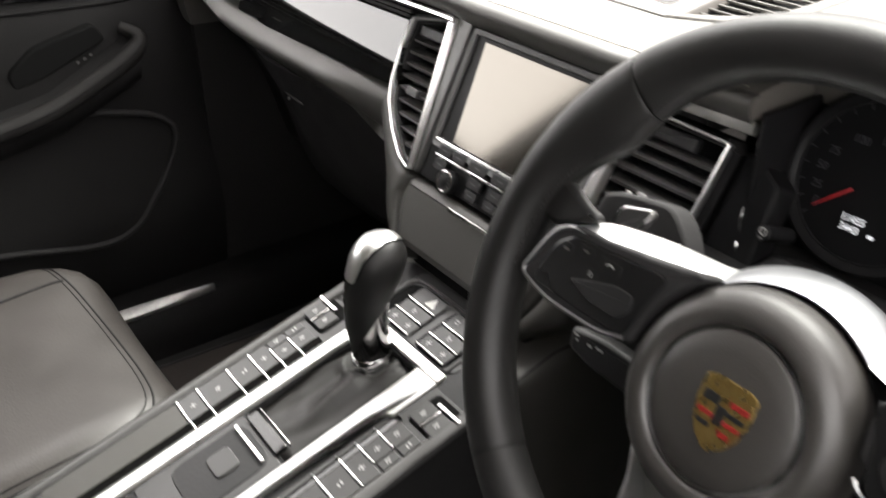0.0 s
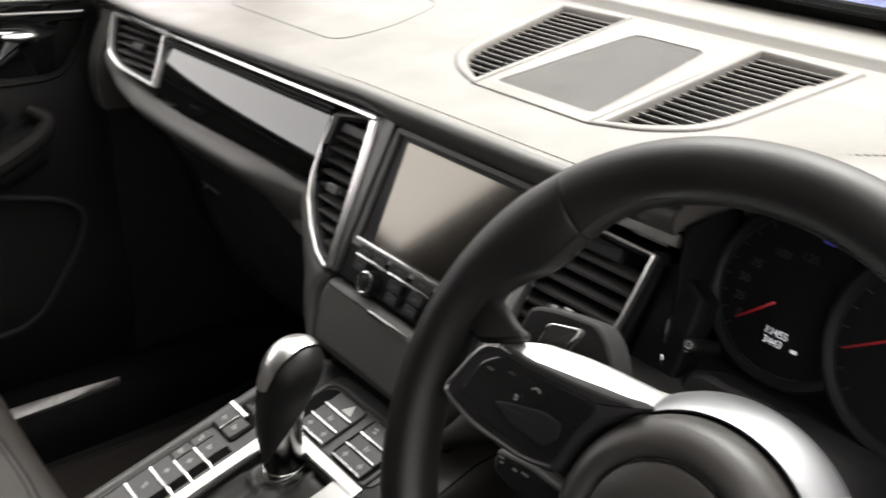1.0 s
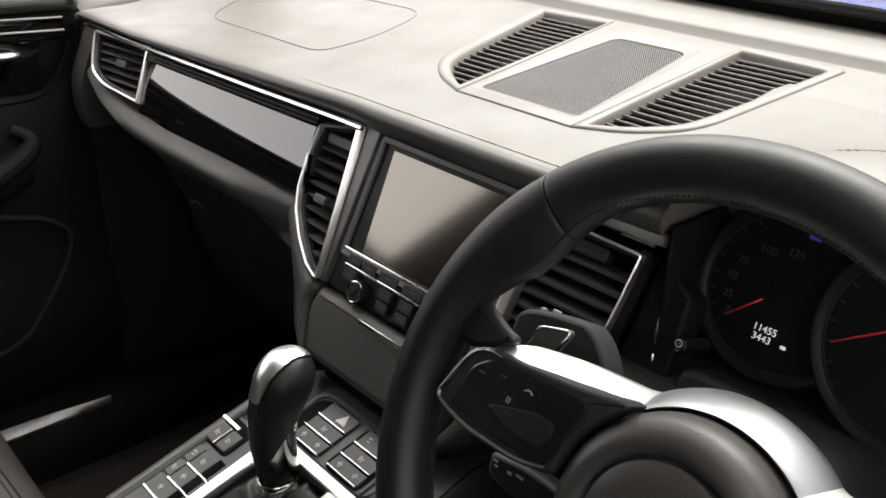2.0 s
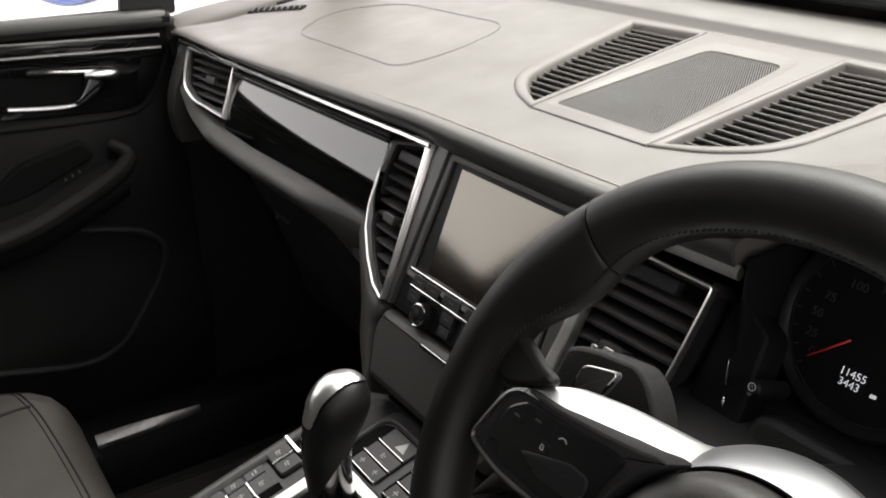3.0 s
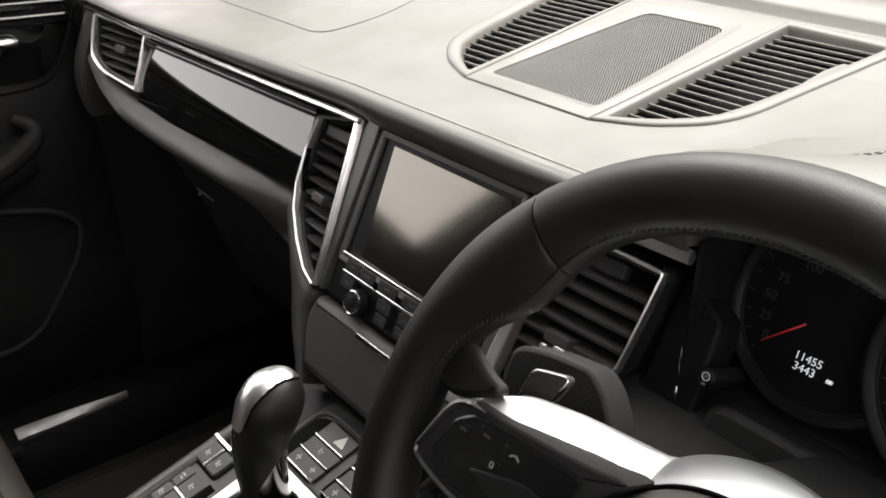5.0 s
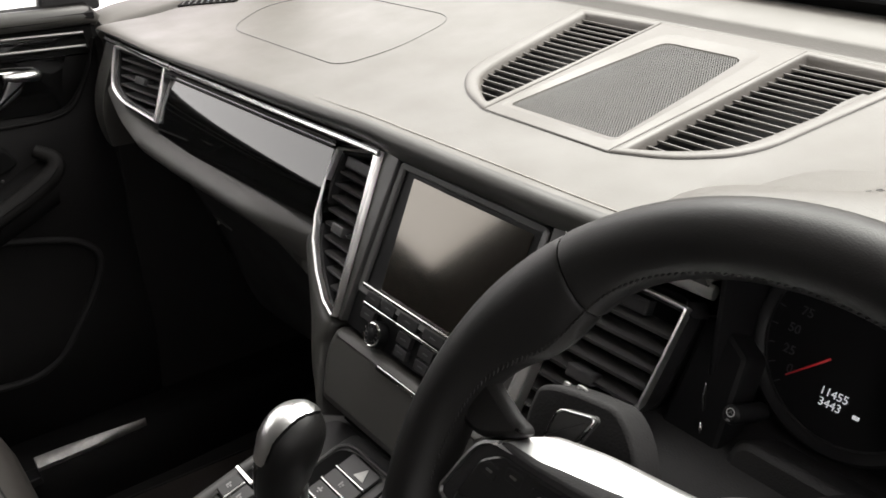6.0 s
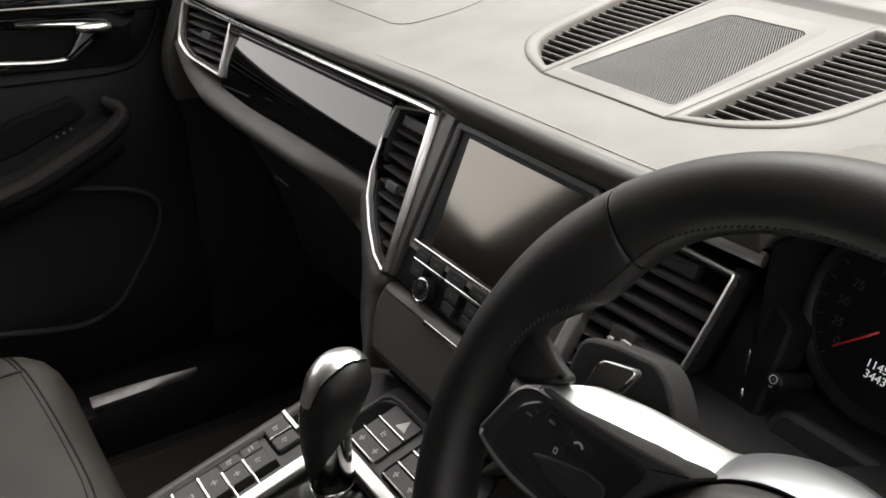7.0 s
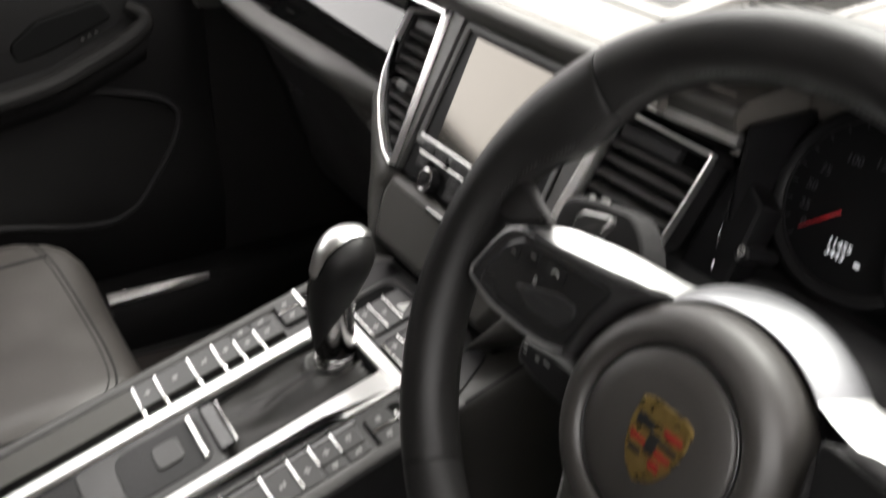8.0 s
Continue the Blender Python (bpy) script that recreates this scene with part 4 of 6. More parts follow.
def spoke(s):
    arc = [(12.5 + 66.5 * math.cos(radians(a)), -16 + 66.5 * math.sin(radians(a))) for a in range(178, 126, -5)]
    body = mm_pts([(-117.5, 31), (-131.8, 22.5), (-143.8, -3), (-146, -9.4), (-142, -14.5), (-120, -19.3), (-97, -20), (-76, -19), (-60, -16.5)] + arc + [(-26.5, 39.6), (-32, 39.9), (-43, 37.4), (-64.3, 34.2), (-98, 30.6)])
    inset = mm_pts([(-134.9, -9), (-127.3, 16.6), (-115.2, 25.9), (-97, 26.6), (-52, 30.3), (-47, 29), (-47, 25.5), (-52.5, 13.2), (-55.5, -2), (-58, -10.2), (-64, -13.9), (-96, -14.2), (-133, -12.6)])
    if s > 0:      # the far spoke stops at the collar
        body = body[:8] + mm_pts([(-50, 2), (-47, 20), (-52, 31), (-64, 33), (-98, 31)])
    fix = (lambda p: [Vector((0.030 - x if s > 0 else x, y)) for x, y in p])

    def f(p, r, n=3):
        q = fix(p)
        area = sum(q[i - 1].x * q[i].y - q[i].x * q[i - 1].y for i in range(len(q)))
        return rounded(q if area > 0 else list(reversed(q)), r, n)

    b = part("spoke", slab(f(body, 0.002, 2), WHEEL, -0.012, 0.009, 0.0016), SOFT_DARK, wheel, "dark spoke", 60)
    brim = mm_pts([(-119, 29.5), (-131.8, 21.5), (-143, -3), (-145, -9.2), (-141, -13.5), (-120, -18.2), (-97, -18.8), (-76, -17.8), (-58, -13.2), (-52.5, -8), (-50, 2), (-43, 19), (-36, 28), (-27, 35)])
    edge = smooth_line([Vector((p[0], p[1], 0.0088)) for p in brim[:9 if s < 0 else 10]], 4)
    part("spoke_outline", tube([(0.030 - p.x if s > 0 else p.x, p.y, p.z) for p in edge], 0.0016, 6, WHEEL), DARK_SATIN, b, "thin satin edge")
    upper = soften(smooth_line([(x, y, 0) for x, y in mm_pts([(-122, 27.6), (-117.5, 33), (-105.8, 40.8), (-93.8, 44.2), (-70.5, 48.8), (-45, 51.6), (-31, 53.4), (-23, 54.8)])], 5))
    under = soften(smooth_line([(x, y, 0) for x, y in mm_pts([(-118, 28.8), (-110, 29.2), (-99, 30.3), (-86, 31.8), (-64.3, 34.4), (-43, 37.6), (-30, 41), (-20.2, 45)])], 5))
    goal = list(reversed(collar_ring(131 if s < 0 else 49)))
    sec = []
    for n, (u, w) in enumerate(zip(upper, under)):
        along = max(0.0, (n / (len(upper) - 1) - 0.02) / 0.98)
        dip = along ** 1.12                                # the band sinks evenly towards the collar
        meet = min(1.0, max(0.0, (n / (len(upper) - 1) - 0.72) / 0.28))
        meet = meet * meet * (3 - 2 * meet)            # and takes on the collar's section there
        ring = []
        for k, (t, h) in enumerate(((0, -0.008), (0, -0.0022), (0.05, -0.0008), (0.3, 0.003), (0.6, 0.0074), (0.9, 0.0118), (0.97, 0.0123), (1.0, 0.0116), (1.0, 0.004))):
            sink = dip * (h + 0.045 - 0.0315 * t if h > -0.005 else 0.042)
            if k in (1, 2, 3, 4):                      # the face lies in one plane, sloping away from its lower edge
                q = u.lerp(w, t)
                h = 0.0118 - 0.92 * max(0.0, q.y - lerp([(p.x, p.y) for p in under], q.x)) - (0.0012 if k == 1 else 0.0)
            x, y = u.x + (w.x - u.x) * t - 0.416 * sink, u.y + (w.y - u.y) * t - 0.311 * sink
            p = Vector((0.029 - x if s > 0 else x, y, h - sink))
            ring.append(p.lerp(Vector(goal[k]), meet))
        sec.append(ring)
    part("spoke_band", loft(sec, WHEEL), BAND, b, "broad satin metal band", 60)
    part("switch_panel", slab(f(inset, 0.005), WHEEL, 0.006, 0.0105, 0.0015), SATIN_BLACK, b, "glossy black switch panel")
    part("scroll_switch", slab(f(mm_pts([(-107, 1), (-97, 4.6), (-74, 11.6), (-61, 11.2), (-59.5, 3.5), (-66, -5), (-90, -5)]), 0.003), WHEEL, 0.0105, 0.0122, 0.0014), ROCKER, b, "dark grey rocker bar")
    for x, y, w, h, sign in ((-118, 15.5, 9, 8, "bar"), (-103, 20, 10, 6.5, "bar"), (-83.5, 19, 15, 7, "arc"), (-94.5, 9.5, 9, 6.5, "square")):
        k = part("switch", slab(f(mm_pts([(x - w / 2, y - h / 2), (x + w / 2, y - h / 2), (x + w / 2, y + h / 2), (x - w / 2, y + h / 2)]), 0.0015, 2), WHEEL, 0.0105, 0.0112, 0.0004), SATIN_BLACK, b)
        mid = 0.030 - x * 0.001 if s > 0 else x * 0.001
        if sign == "bar":
            part("icon", slab(rect(mid - 0.0022, y * 0.001 - 0.0006, mid + 0.0022, y * 0.001 + 0.0006, 0.0002, 1), WHEEL, 0.0112, 0.0115, 0), SLAT_LIGHT, k)
        elif sign == "arc":
            part("icon", tube([(mid + 0.0032 * math.cos(radians(q)), y * 0.001 - 0.0018 + 0.0032 * math.sin(radians(q)), 0.0113) for q in range(30, 161, 20)], 0.0005, 5, WHEEL), SLAT_BRIGHT, k, "pale curved sign")
        else:
            part("icon", ring_frame(rect(mid - 0.0012, y * 0.001 - 0.0016, mid + 0.0012, y * 0.001 + 0.0016, 0.0005, 2), 0.0005, WHEEL, 0.011, 0.0115, 0.0001), SLAT_BRIGHT, k, "pale square sign")


spoke(-1)
spoke(1)
# continues the bands; its shading is painted by the darker metal
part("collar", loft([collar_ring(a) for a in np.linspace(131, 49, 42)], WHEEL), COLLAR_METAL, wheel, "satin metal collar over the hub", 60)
low_spoke = rounded([Vector(p) for p in mm_pts([(-34, -50), (-24, -82), (-20, -150), (42, -150), (46, -82), (56, -50)])], 0.004, 3)
part("lower_spoke", slab(low_spoke, WHEEL, -0.02, 0.004, 0.004), SATIN, wheel, "satin lower spoke", 60)
hm = WHEEL @ Matrix.Translation((HX, HV, 0))
hub = part("hub", lathe([(0.06, -0.05), (0.0648, -0.03), (0.0652, -0.014), (0.0648, -0.006), (0.0635, 0.0006), (0.0608, 0.0066), (0.0565, 0.0111), (0.0515, 0.0133), (0.0475, 0.0128), (0.0448, 0.0108), (0.0436, 0.0082), (0.0424, 0.0082), (0.0416, 0.0108), (0.0402, 0.0118), (0.03, 0.0128), (0.015, 0.0136), (0.0, 0.0138)], hm, 72), HUB, wheel, "round leather-covered hub", 40)
part("hub_ring", lathe([(0.0672, -0.04), (0.0672, -0.02), (0.0655, -0.019), (0.0652, -0.04)], hm, 72), GAP, hub)
part("hub_accent", lathe([(0.0434, 0.008), (0.0434, 0.0102), (0.043, 0.0107), (0.0424, 0.0104), (0.0422, 0.008)], hm, 72), DARK_SATIN, hub, "thin satin ring")
# shield badge in plain shapes
bmx = WHEEL @ Matrix.Translation((0.0155, -0.0165, 0.0134))
shield = [(-0.0155, 0.016), (-0.008, 0.0185), (0.0, 0.0178), (0.008, 0.0185), (0.0155, 0.016), (0.0158, 0.002), (0.013, -0.009), (0.008, -0.0165), (0.0, -0.0215), (-0.008, -0.0165), (-0.013, -0.009), (-0.0158, 0.002)]
badge = part("badge", slab(rounded([Vector(p) for p in reversed(shield)], 0.002, 2), bmx, -0.002, 0.0014, 0.0006), GOLD, hub, "gold shield badge")
for x0, y0, x1, y1, mat in ((0.003, 0.006, 0.0138, 0.009, RED), (0.003, 0.0005, 0.0138, 0.003, BLACK), (-0.0125, -0.004, -0.003, -0.0015, RED), (-0.0105, -0.0095, -0.003, -0.007, BLACK), (0.003, -0.0045, 0.0125, -0.002, RED), (-0.013, 0.0035, -0.003, 0.0085, BLACK), (-0.003, -0.006, 0.003, 0.004, BLACK), (0.003, -0.0105, 0.0095, -0.0075, RED)):
    part("badge_field", slab(rect(x0, y0, x1, y1, 0.0006, 2), bmx, 0.001, 0.0018, 0.0002), mat, badge)
for s in (-1, 1):
    pad_poly = [Vector((s * -x * 1, y)) for x, y in mm_pts([(-126, 29), (-123, 45), (-120, 48), (-101, 53), (-99, 51), (-104, 38), (-106, 30)])] if s > 0 else [Vector(p) for p in mm_pts([(-126, 29), (-123, 45), (-120, 48), (-101, 53), (-99, 51), (-104, 38), (-106, 30)])]
    if s < 0:
        pad_poly = list(reversed(pad_poly))
    p = part("shift_paddle", slab(rounded(pad_poly, 0.002, 3), WHEEL, -0.036, -0.031, 0.002), GREY_TRIM, wheel, "satin shift paddle")
    part("paddle_edge", ring_frame(rounded(pad_poly, 0.002, 3), 0.0011, WHEEL, -0.033, -0.0302, 0.0004), SATIN, p)
    x = -0.1125 * -s * -1 if s < 0 else 0.1125
    part("paddle_mark", slab(rect(x - 0.004, 0.0405, x + 0.004, 0.0415, 0.0002, 1), WHEEL, -0.031, -0.0306, 0), MARK, p)
column = thing("steering_column", WHEEL @ Vector((0, 0, -0.1)), "dark plastic steering column shroud", "steering column")
part("shroud", slab(rounded([Vector(p) for p in mm_pts([(-38, -52), (60, -52), (62, 20), (45, 44), (-30, 44), (-48, 20)])], 0.015, 4), WHEEL, -0.20, -0.045, 0.012), COLUMN, column, "", 60)
# indicator stalk, upper left, and the smaller one beneath it
stalk = thing("indicator_stalk", WHEEL @ Vector((-0.06, 0.04, -0.055)), "dark grey indicator stalk with small white marks", "stalk")
stalk_face = mm_pts([(-151, 46.5), (-142, 51.5), (-125, 55.5), (-102, 58.5), (-96, 57), (-88.5, 52.5), (-81, 45), (-75, 37), (-67, 22), (-62, 4), (-100, 2), (-144, 10), (-152, 28)])
part("lever", slab(rounded([Vector(p) for p in reversed(stalk_face)], [0.006] * 13, 3), WHEEL, -0.066, -0.045, 0.003), SOFT_DARK, stalk, "", 50)
# a lamp sign and a small arrow printed along the upper edge
for x, y, w in ((-0.1395, 0.0537, 0.003), (-0.129, 0.0561, 0.006)):
    part("marking", slab(rect(x - w / 2, y - 0.002, x + w / 2, y + 0.0003, 0.0004, 2), WHEEL, -0.056, -0.0535, 0), SLAT_BRIGHT, stalk)
stalk2 = thing("control_stalk", WHEEL @ Vector((-0.06, -0.045, -0.05)), "short dark control stalk with white marks", "stalk")
stalk2_face = mm_pts([(-124, -39), (-121, -53), (-100, -57), (-52, -58), (-46, -36), (-95, -35)])
part("lever", slab(rounded([Vector(p) for p in stalk2_face], [0.004] * 6, 3), WHEEL, -0.05, -0.034, 0.003), DARK, stalk2, "", 50)
for x, y, w, h in ((-0.1175, -0.0425, 0.004, 0.0012), (-0.116, -0.0452, 0.0026, 0.0012), (-0.105, -0.044, 0.0035, 0.0016), (-0.097, -0.0425, 0.006, 0.0014)):
    part("marking", slab(rect(x - w / 2, y - h / 2, x + w / 2, y + h / 2, 0.0004, 2), WHEEL, -0.034, -0.0336, 0), SLAT_BRIGHT, stalk2)

# ================= centre console =================
console = thing("centre_console", (0, -0.3, 0.2), "dark centre console with bright rails and many buttons", "console")


def con_ring(y, half_w=0.124):
    z = 0.587 + 0.28 * (min(y, 0.0) + 0.04)
    out = [(-half_w - 0.01, y, 0.17), (-half_w - 0.006, y, z - 0.07), (-half_w - 0.001, y, z - 0.018), (-half_w + 0.001, y, z - 0.007), (-half_w + 0.005, y, z - 0.002), (-half_w + 0.012, y, z)]
    return out + [(-x, yy, zz) for x, yy, zz in reversed(out)]


front_body = part("console_front", loft([con_ring(y) for y in (0.6, 0.1, 0.02, -0.02, -0.072)]), LEATHER, console, "grey leather ahead of the console", 60)
for s in (-1, 1):
    part("seam", tube([(s * 0.1195, y, 0.5855 + 0.28 * (min(y, 0.0) + 0.04)) for y in (-0.071, -0.04, -0.015, 0.0, 0.03)], 0.0009, 6), GAP, front_body)
console_body = part("console_body", loft([con_ring(y) for y in (-0.073, -0.1, -0.2, -0.3, -0.4, -0.5, -0.6)]), SOFT_DARK, console, "soft dark console sides", 60)


def con_poly(pts, r=0.003, n=3):
    p = [Vector((x, (y + 0.04) * 1.0384)) for x, y in pts]
    area = sum(p[i - 1].x * p[i].y - p[i].x * p[i - 1].y for i in range(len(p)))
    return rounded(p if area > 0 else list(reversed(p)), r, n)


def con_slab(name, pts, z0, z1, mat, parent, label="", r=0.003, bevel=0.001):
    return part(name, slab(con_poly(pts, r), CONSOLE, z0, z1, bevel), mat, parent, label)


def con_rect(x0, y0, x1, y1):
    return [(x0, y0), (x1, y0), (x1, y1), (x0, y1)]


top_plate = con_slab("top_plate", [(-0.117, -0.46), (0.117, -0.46), (0.117, -0.07), (0.09, -0.012), (-0.09, -0.012), (-0.117, -0.07)], -0.004, 0.0025, DARK, console, "dark console plate", 0.012)
# bright rails round the gear lever
con_slab("rail", [(-0.0525, -0.46), (-0.0395, -0.46), (-0.0385, -0.095), (-0.0515, -0.095)], 0.001, 0.0075, RAIL, console, "bright polished rail", 0.001, 0.0015)
con_slab("rail", [(-0.05, -0.0942), (0.0452, -0.0942), (0.0575, -0.0942), (0.072, -0.0942), (0.071, -0.083), (-0.048, -0.083)], 0.001, 0.0068, RAIL, console, "bright polished rail", 0.0015, 0.0015)
con_slab("rail", [(0.0435, -0.46), (0.0545, -0.46), (0.0565, -0.30), (0.0575, -0.155), (0.0715, -0.142), (0.072, -0.0945), (0.0438, -0.0945)], 0.001, 0.0068, RAIL, console, "bright polished rail", 0.0015, 0.0015)
well_edge = con_poly(con_rect(-0.0385, -0.2345, 0.043, -0.0955), 0.006)
for cut_part in (console_body, top_plate):
    carve(cut_part, well_edge, CONSOLE, -0.018, 0.02)
part("well_edge", ring_frame(well_edge, 0.0014, CONSOLE, -0.016, 0.0028, 0.0006), DARK, console)
con_slab("rear_plate", con_rect(-0.0385, -0.345, 0.043, -0.2365), 0.0, 0.004, BUTTON, console, "grey satin plate", 0.006)
tray = con_slab("tray", con_rect(-0.030, -0.315, 0.032, -0.24), 0.001, 0.0049, DARK, console, "dark rounded tray", 0.016)
con_slab("tray_bar", con_rect(-0.027, -0.2495, 0.028, -0.2455), 0.004, 0.0085, CHROME, tray, "bright tray bar", 0.001)
con_slab("tray_lip", con_rect(-0.028, -0.236, 0.03, -0.224), 0.004, 0.0075, GLOSS, tray, "", 0.003)
con_slab("tray_lip", con_rect(-0.027, -0.2225, 0.03, -0.2205), 0.004, 0.0085, CHROME, tray, "", 0.0008)
con_slab("tray_key", con_rect(-0.014, -0.285, 0.014, -0.262), 0.004, 0.0068, BUTTON, tray, "", 0.006)
# left and right button banks: keys divided by bright bars, with a glossy slope towards the rail
def con_loft(name, sections, mat, parent, label=""):
    """A bar of even cross-section: rings of (x, y, h) on the ramp."""
    return part(name, loft([[at_console(*p) for p in ring] for ring in sections], CONSOLE), mat, parent, label, 50)


def print_mark(cx, cy, h, parent, k):
    """An unreadable printed sign: a few short bars, in three arrangements."""
    w = 0.0028
    bars = (((-1, 0.3, 0.7, 0.9), (-0.5, -0.9, 0.9, -0.3)), ((-0.9, -0.9, -0.3, 0.9), (0.1, -0.2, 1.0, 0.4), (0.1, -1.0, 0.7, -0.5)), ((-1, -0.3, 1, 0.3), (-0.3, 0.5, 0.3, 1.0), (-0.4, -1.0, 0.4, -0.6)))[k % 3]
    for x0, y0, x1, y1 in bars:
        con_slab("icon", con_rect(cx + x0 * w, cy + y0 * w, cx + x1 * w, cy + y1 * w), h, h + 0.0003, PRINT, parent, "", 0.0003, 0)


for s in (-1, 1):
    mx = (lambda x: x if s < 0 else 0.014 - x)

    def mirrored(x0, y0, x1, y1):
        p, q = sorted((mx(x0), mx(x1)))
        return con_rect(p, y0, q, y1)

    bank = con_slab("button_bank", mirrored(-0.112, -0.42, -0.053, -0.096), 0.001, 0.0036, BUTTON, console, "dark grey button bank", 0.004)
    lip = [(-0.1145, 0.0005), (-0.1145, 0.0055), (-0.1125, 0.0074), (-0.1045, 0.0076), (-0.1025, 0.0066), (-0.1015, 0.003)]
    con_loft("bank_lip", [[(mx(x), y, h) for x, h in lip] for y in (-0.46, -0.3, -0.2, -0.1, -0.06)], GREY_TRIM, bank, "raised grey lip")
    slope = [(-0.0665, 0.003), (-0.0665, 0.0056), (-0.063, 0.0052), (-0.057, 0.0032), (-0.0525, 0.0008), (-0.0525, 0.0)]
    con_loft("key_slope", [[(mx(x), y, h) for x, h in slope] for y in (-0.42, -0.3, -0.2, -0.1375)], GLOSS, bank, "glossy black slope")
    edges = [-0.139, -0.160, -0.180, -0.199, -0.223, -0.255, -0.276]
    for i in range(len(edges) - 1):
        y1, y0 = edges[i] - 0.0012, edges[i + 1] + 0.0012
        cols = [(-0.1005, -0.0892), (-0.0882, -0.067)] if i in (0, 1) else [(-0.1005, -0.067)]
        for n, (p, q) in enumerate(cols):
            key = con_slab("button", mirrored(p, y0, q, y1), 0.003, 0.0057, BUTTON, bank, "", 0.0012, 0.0008)
            print_mark((mx(p) + mx(q)) / 2, (y0 + y1) / 2, 0.0057, key, i + n)
    con_slab("bank_panel", mirrored(-0.1005, -0.41, -0.067, -0.2775), 0.003, 0.0055, LEATHER, bank, "plain dark grey panel", 0.004, 0.0012)
    for i, y in enumerate(edges[1:]):
        far = -0.088 if i < 2 else -0.099
        line = [(far, 0.0072), (-0.0665, 0.0072), (-0.062, 0.0064), (-0.0565, 0.0044), (-0.0525, 0.002)]
        con_loft("button_bar", [[(mx(x), y - 0.0012, h - 0.0036), (mx(x), y - 0.0012, h - 0.0004), (mx(x), y - 0.0007, h), (mx(x), y + 0.0007, h), (mx(x), y + 0.0012, h - 0.0004), (mx(x), y + 0.0012, h - 0.0036)] for x, h in line], CHROME, bank)
    # rocker pair ahead of the bank
    # near-black sheet painting the shade of the rocker well
    well = con_slab("rocker_well", mirrored(-0.109, -0.1345, -0.068, -0.099), 0.003, 0.0044, GAP, bank, "", 0.006)
    for x0, x1 in ((-0.1065, -0.0898), (-0.0872, -0.0705)):
        rock = con_slab("rocker", mirrored(x0, -0.1325, x1, -0.1105), 0.004, 0.0078, BUTTON, well, "", 0.003, 0.0015)
        print_mark(mx((x0 + x1) / 2), -0.122, 0.0078, rock, 1)
    con_slab("rocker_bar", mirrored(-0.0897, -0.1325, -0.0873, -0.1108), 0.004, 0.0092, CHROME, well, "", 0.0006)
    con_slab("rocker_bar", mirrored(-0.1115, -0.1095, -0.081, -0.1055), 0.004, 0.0098, CHROME, well, "", 0.0008)
# front bank: two columns of three keys, their shaded recess painted as near-black sheets, beside a bare strip
front = con_slab("front_bank", con_rect(-0.062, -0.0815, 0.075, -0.012), 0.001, 0.0036, BUTTON, console, "dark front button bank", 0.014)
for pts in ([(-0.056, -0.0805), (0.0035, -0.0805), (0.0035, -0.0265), (-0.04, -0.0265), (-0.056, -0.034)], [(0.0135, -0.0805), (0.0625, -0.0805), (0.0625, -0.0265), (0.0135, -0.0265)]):
    con_slab("front_recess", pts, 0.003, 0.0043, GAP, front, "", 0.008)
part("front_rim", tube([CONSOLE @ Vector(at_console(x, y, 0.0042)) for x, y in ((-0.0585, -0.0805), (-0.0585, -0.034), (-0.052, -0.0265), (-0.04, -0.0238), (0.0, -0.0235), (0.064, -0.0235), (0.0665, -0.03), (0.0665, -0.08))], 0.0022, 8), GREY_TRIM, front)
for c0, c1 in ((-0.0385, 0.003), (0.0185, 0.0595)):
    for n, (y0, y1) in enumerate(((-0.046, -0.0285), (-0.0615, -0.0485), (-0.077, -0.064))):
        key = con_slab("button", con_rect(c0, y0, c1, y1), 0.003, 0.0066, BUTTON, front, "", 0.0015, 0.0008)
        part("button_bar", slab(con_poly(con_rect(c0, y0 - 0.0017, c1, y0), 0.0005, 2), CONSOLE, 0.003, 0.0085, 0.0006), CHROME, key)
        if c0 < 0 and n == 0:
            tri = con_poly([(-0.0185, -0.0425), (-0.0045, -0.0425), (-0.0115, -0.031)], 0.001, 2)
            part("warning_triangle", slab(tri, CONSOLE, 0.0066, 0.0071, 0.0001), MARK, key, "grey warning triangle")
        else:
            for d in ((-0.011, 0.011) if n != 1 else (0.0,)):
                print_mark((c0 + c1) / 2 + d, (y0 + y1) / 2, 0.0066, key, n)

# ================= gear lever =================
lever = thing("gear_lever", (-0.013, -0.125, 0.565), "black leather gear lever with satin chrome cap", "gear lever")
STICK = [(0.552, -0.0072, -0.1135, 0.0198), (0.566, -0.0074, -0.1135, 0.0198), (0.575, -0.0078, -0.1135, 0.0198), (0.583, -0.0084, -0.1138, 0.02), (0.594, -0.0098, -0.1149, 0.0206), (0.609, -0.0106, -0.1152, 0.0214), (0.627, -0.0109, -0.1148, 0.0225),
         (0.6435, -0.0083, -0.1118, 0.0254), (0.6527, -0.0067, -0.1091, 0.0269), (0.6609, -0.0057, -0.1071, 0.0276), (0.6692, -0.0052, -0.1049, 0.0277), (0.6765, -0.0055, -0.1037, 0.0269), (0.683, -0.0061, -0.1025, 0.0242), (0.6885, -0.0069, -0.1014, 0.0205), (0.6921, -0.0077, -0.1005, 0.0164), (0.6947, -0.0083, -0.0998, 0.011), (0.6957, -0.0087, -0.0996, 0.0035), (0.6959, -0.0087, -0.0996, 0.0006)]


def stick_at(z):
    k = [p[0] for p in STICK]
    return [float(np.interp(z, k, [p[n] for p in STICK])) for n in (1, 2, 3)]


def stick_point(z, q, grow=1.0):
    """A place on the lever's skin at the height z and the bearing q, broader along the car than across."""
    x, y, w = stick_at(z)
    return (x + 0.84 * w * grow * math.cos(q), y + w * grow * math.sin(q), z)


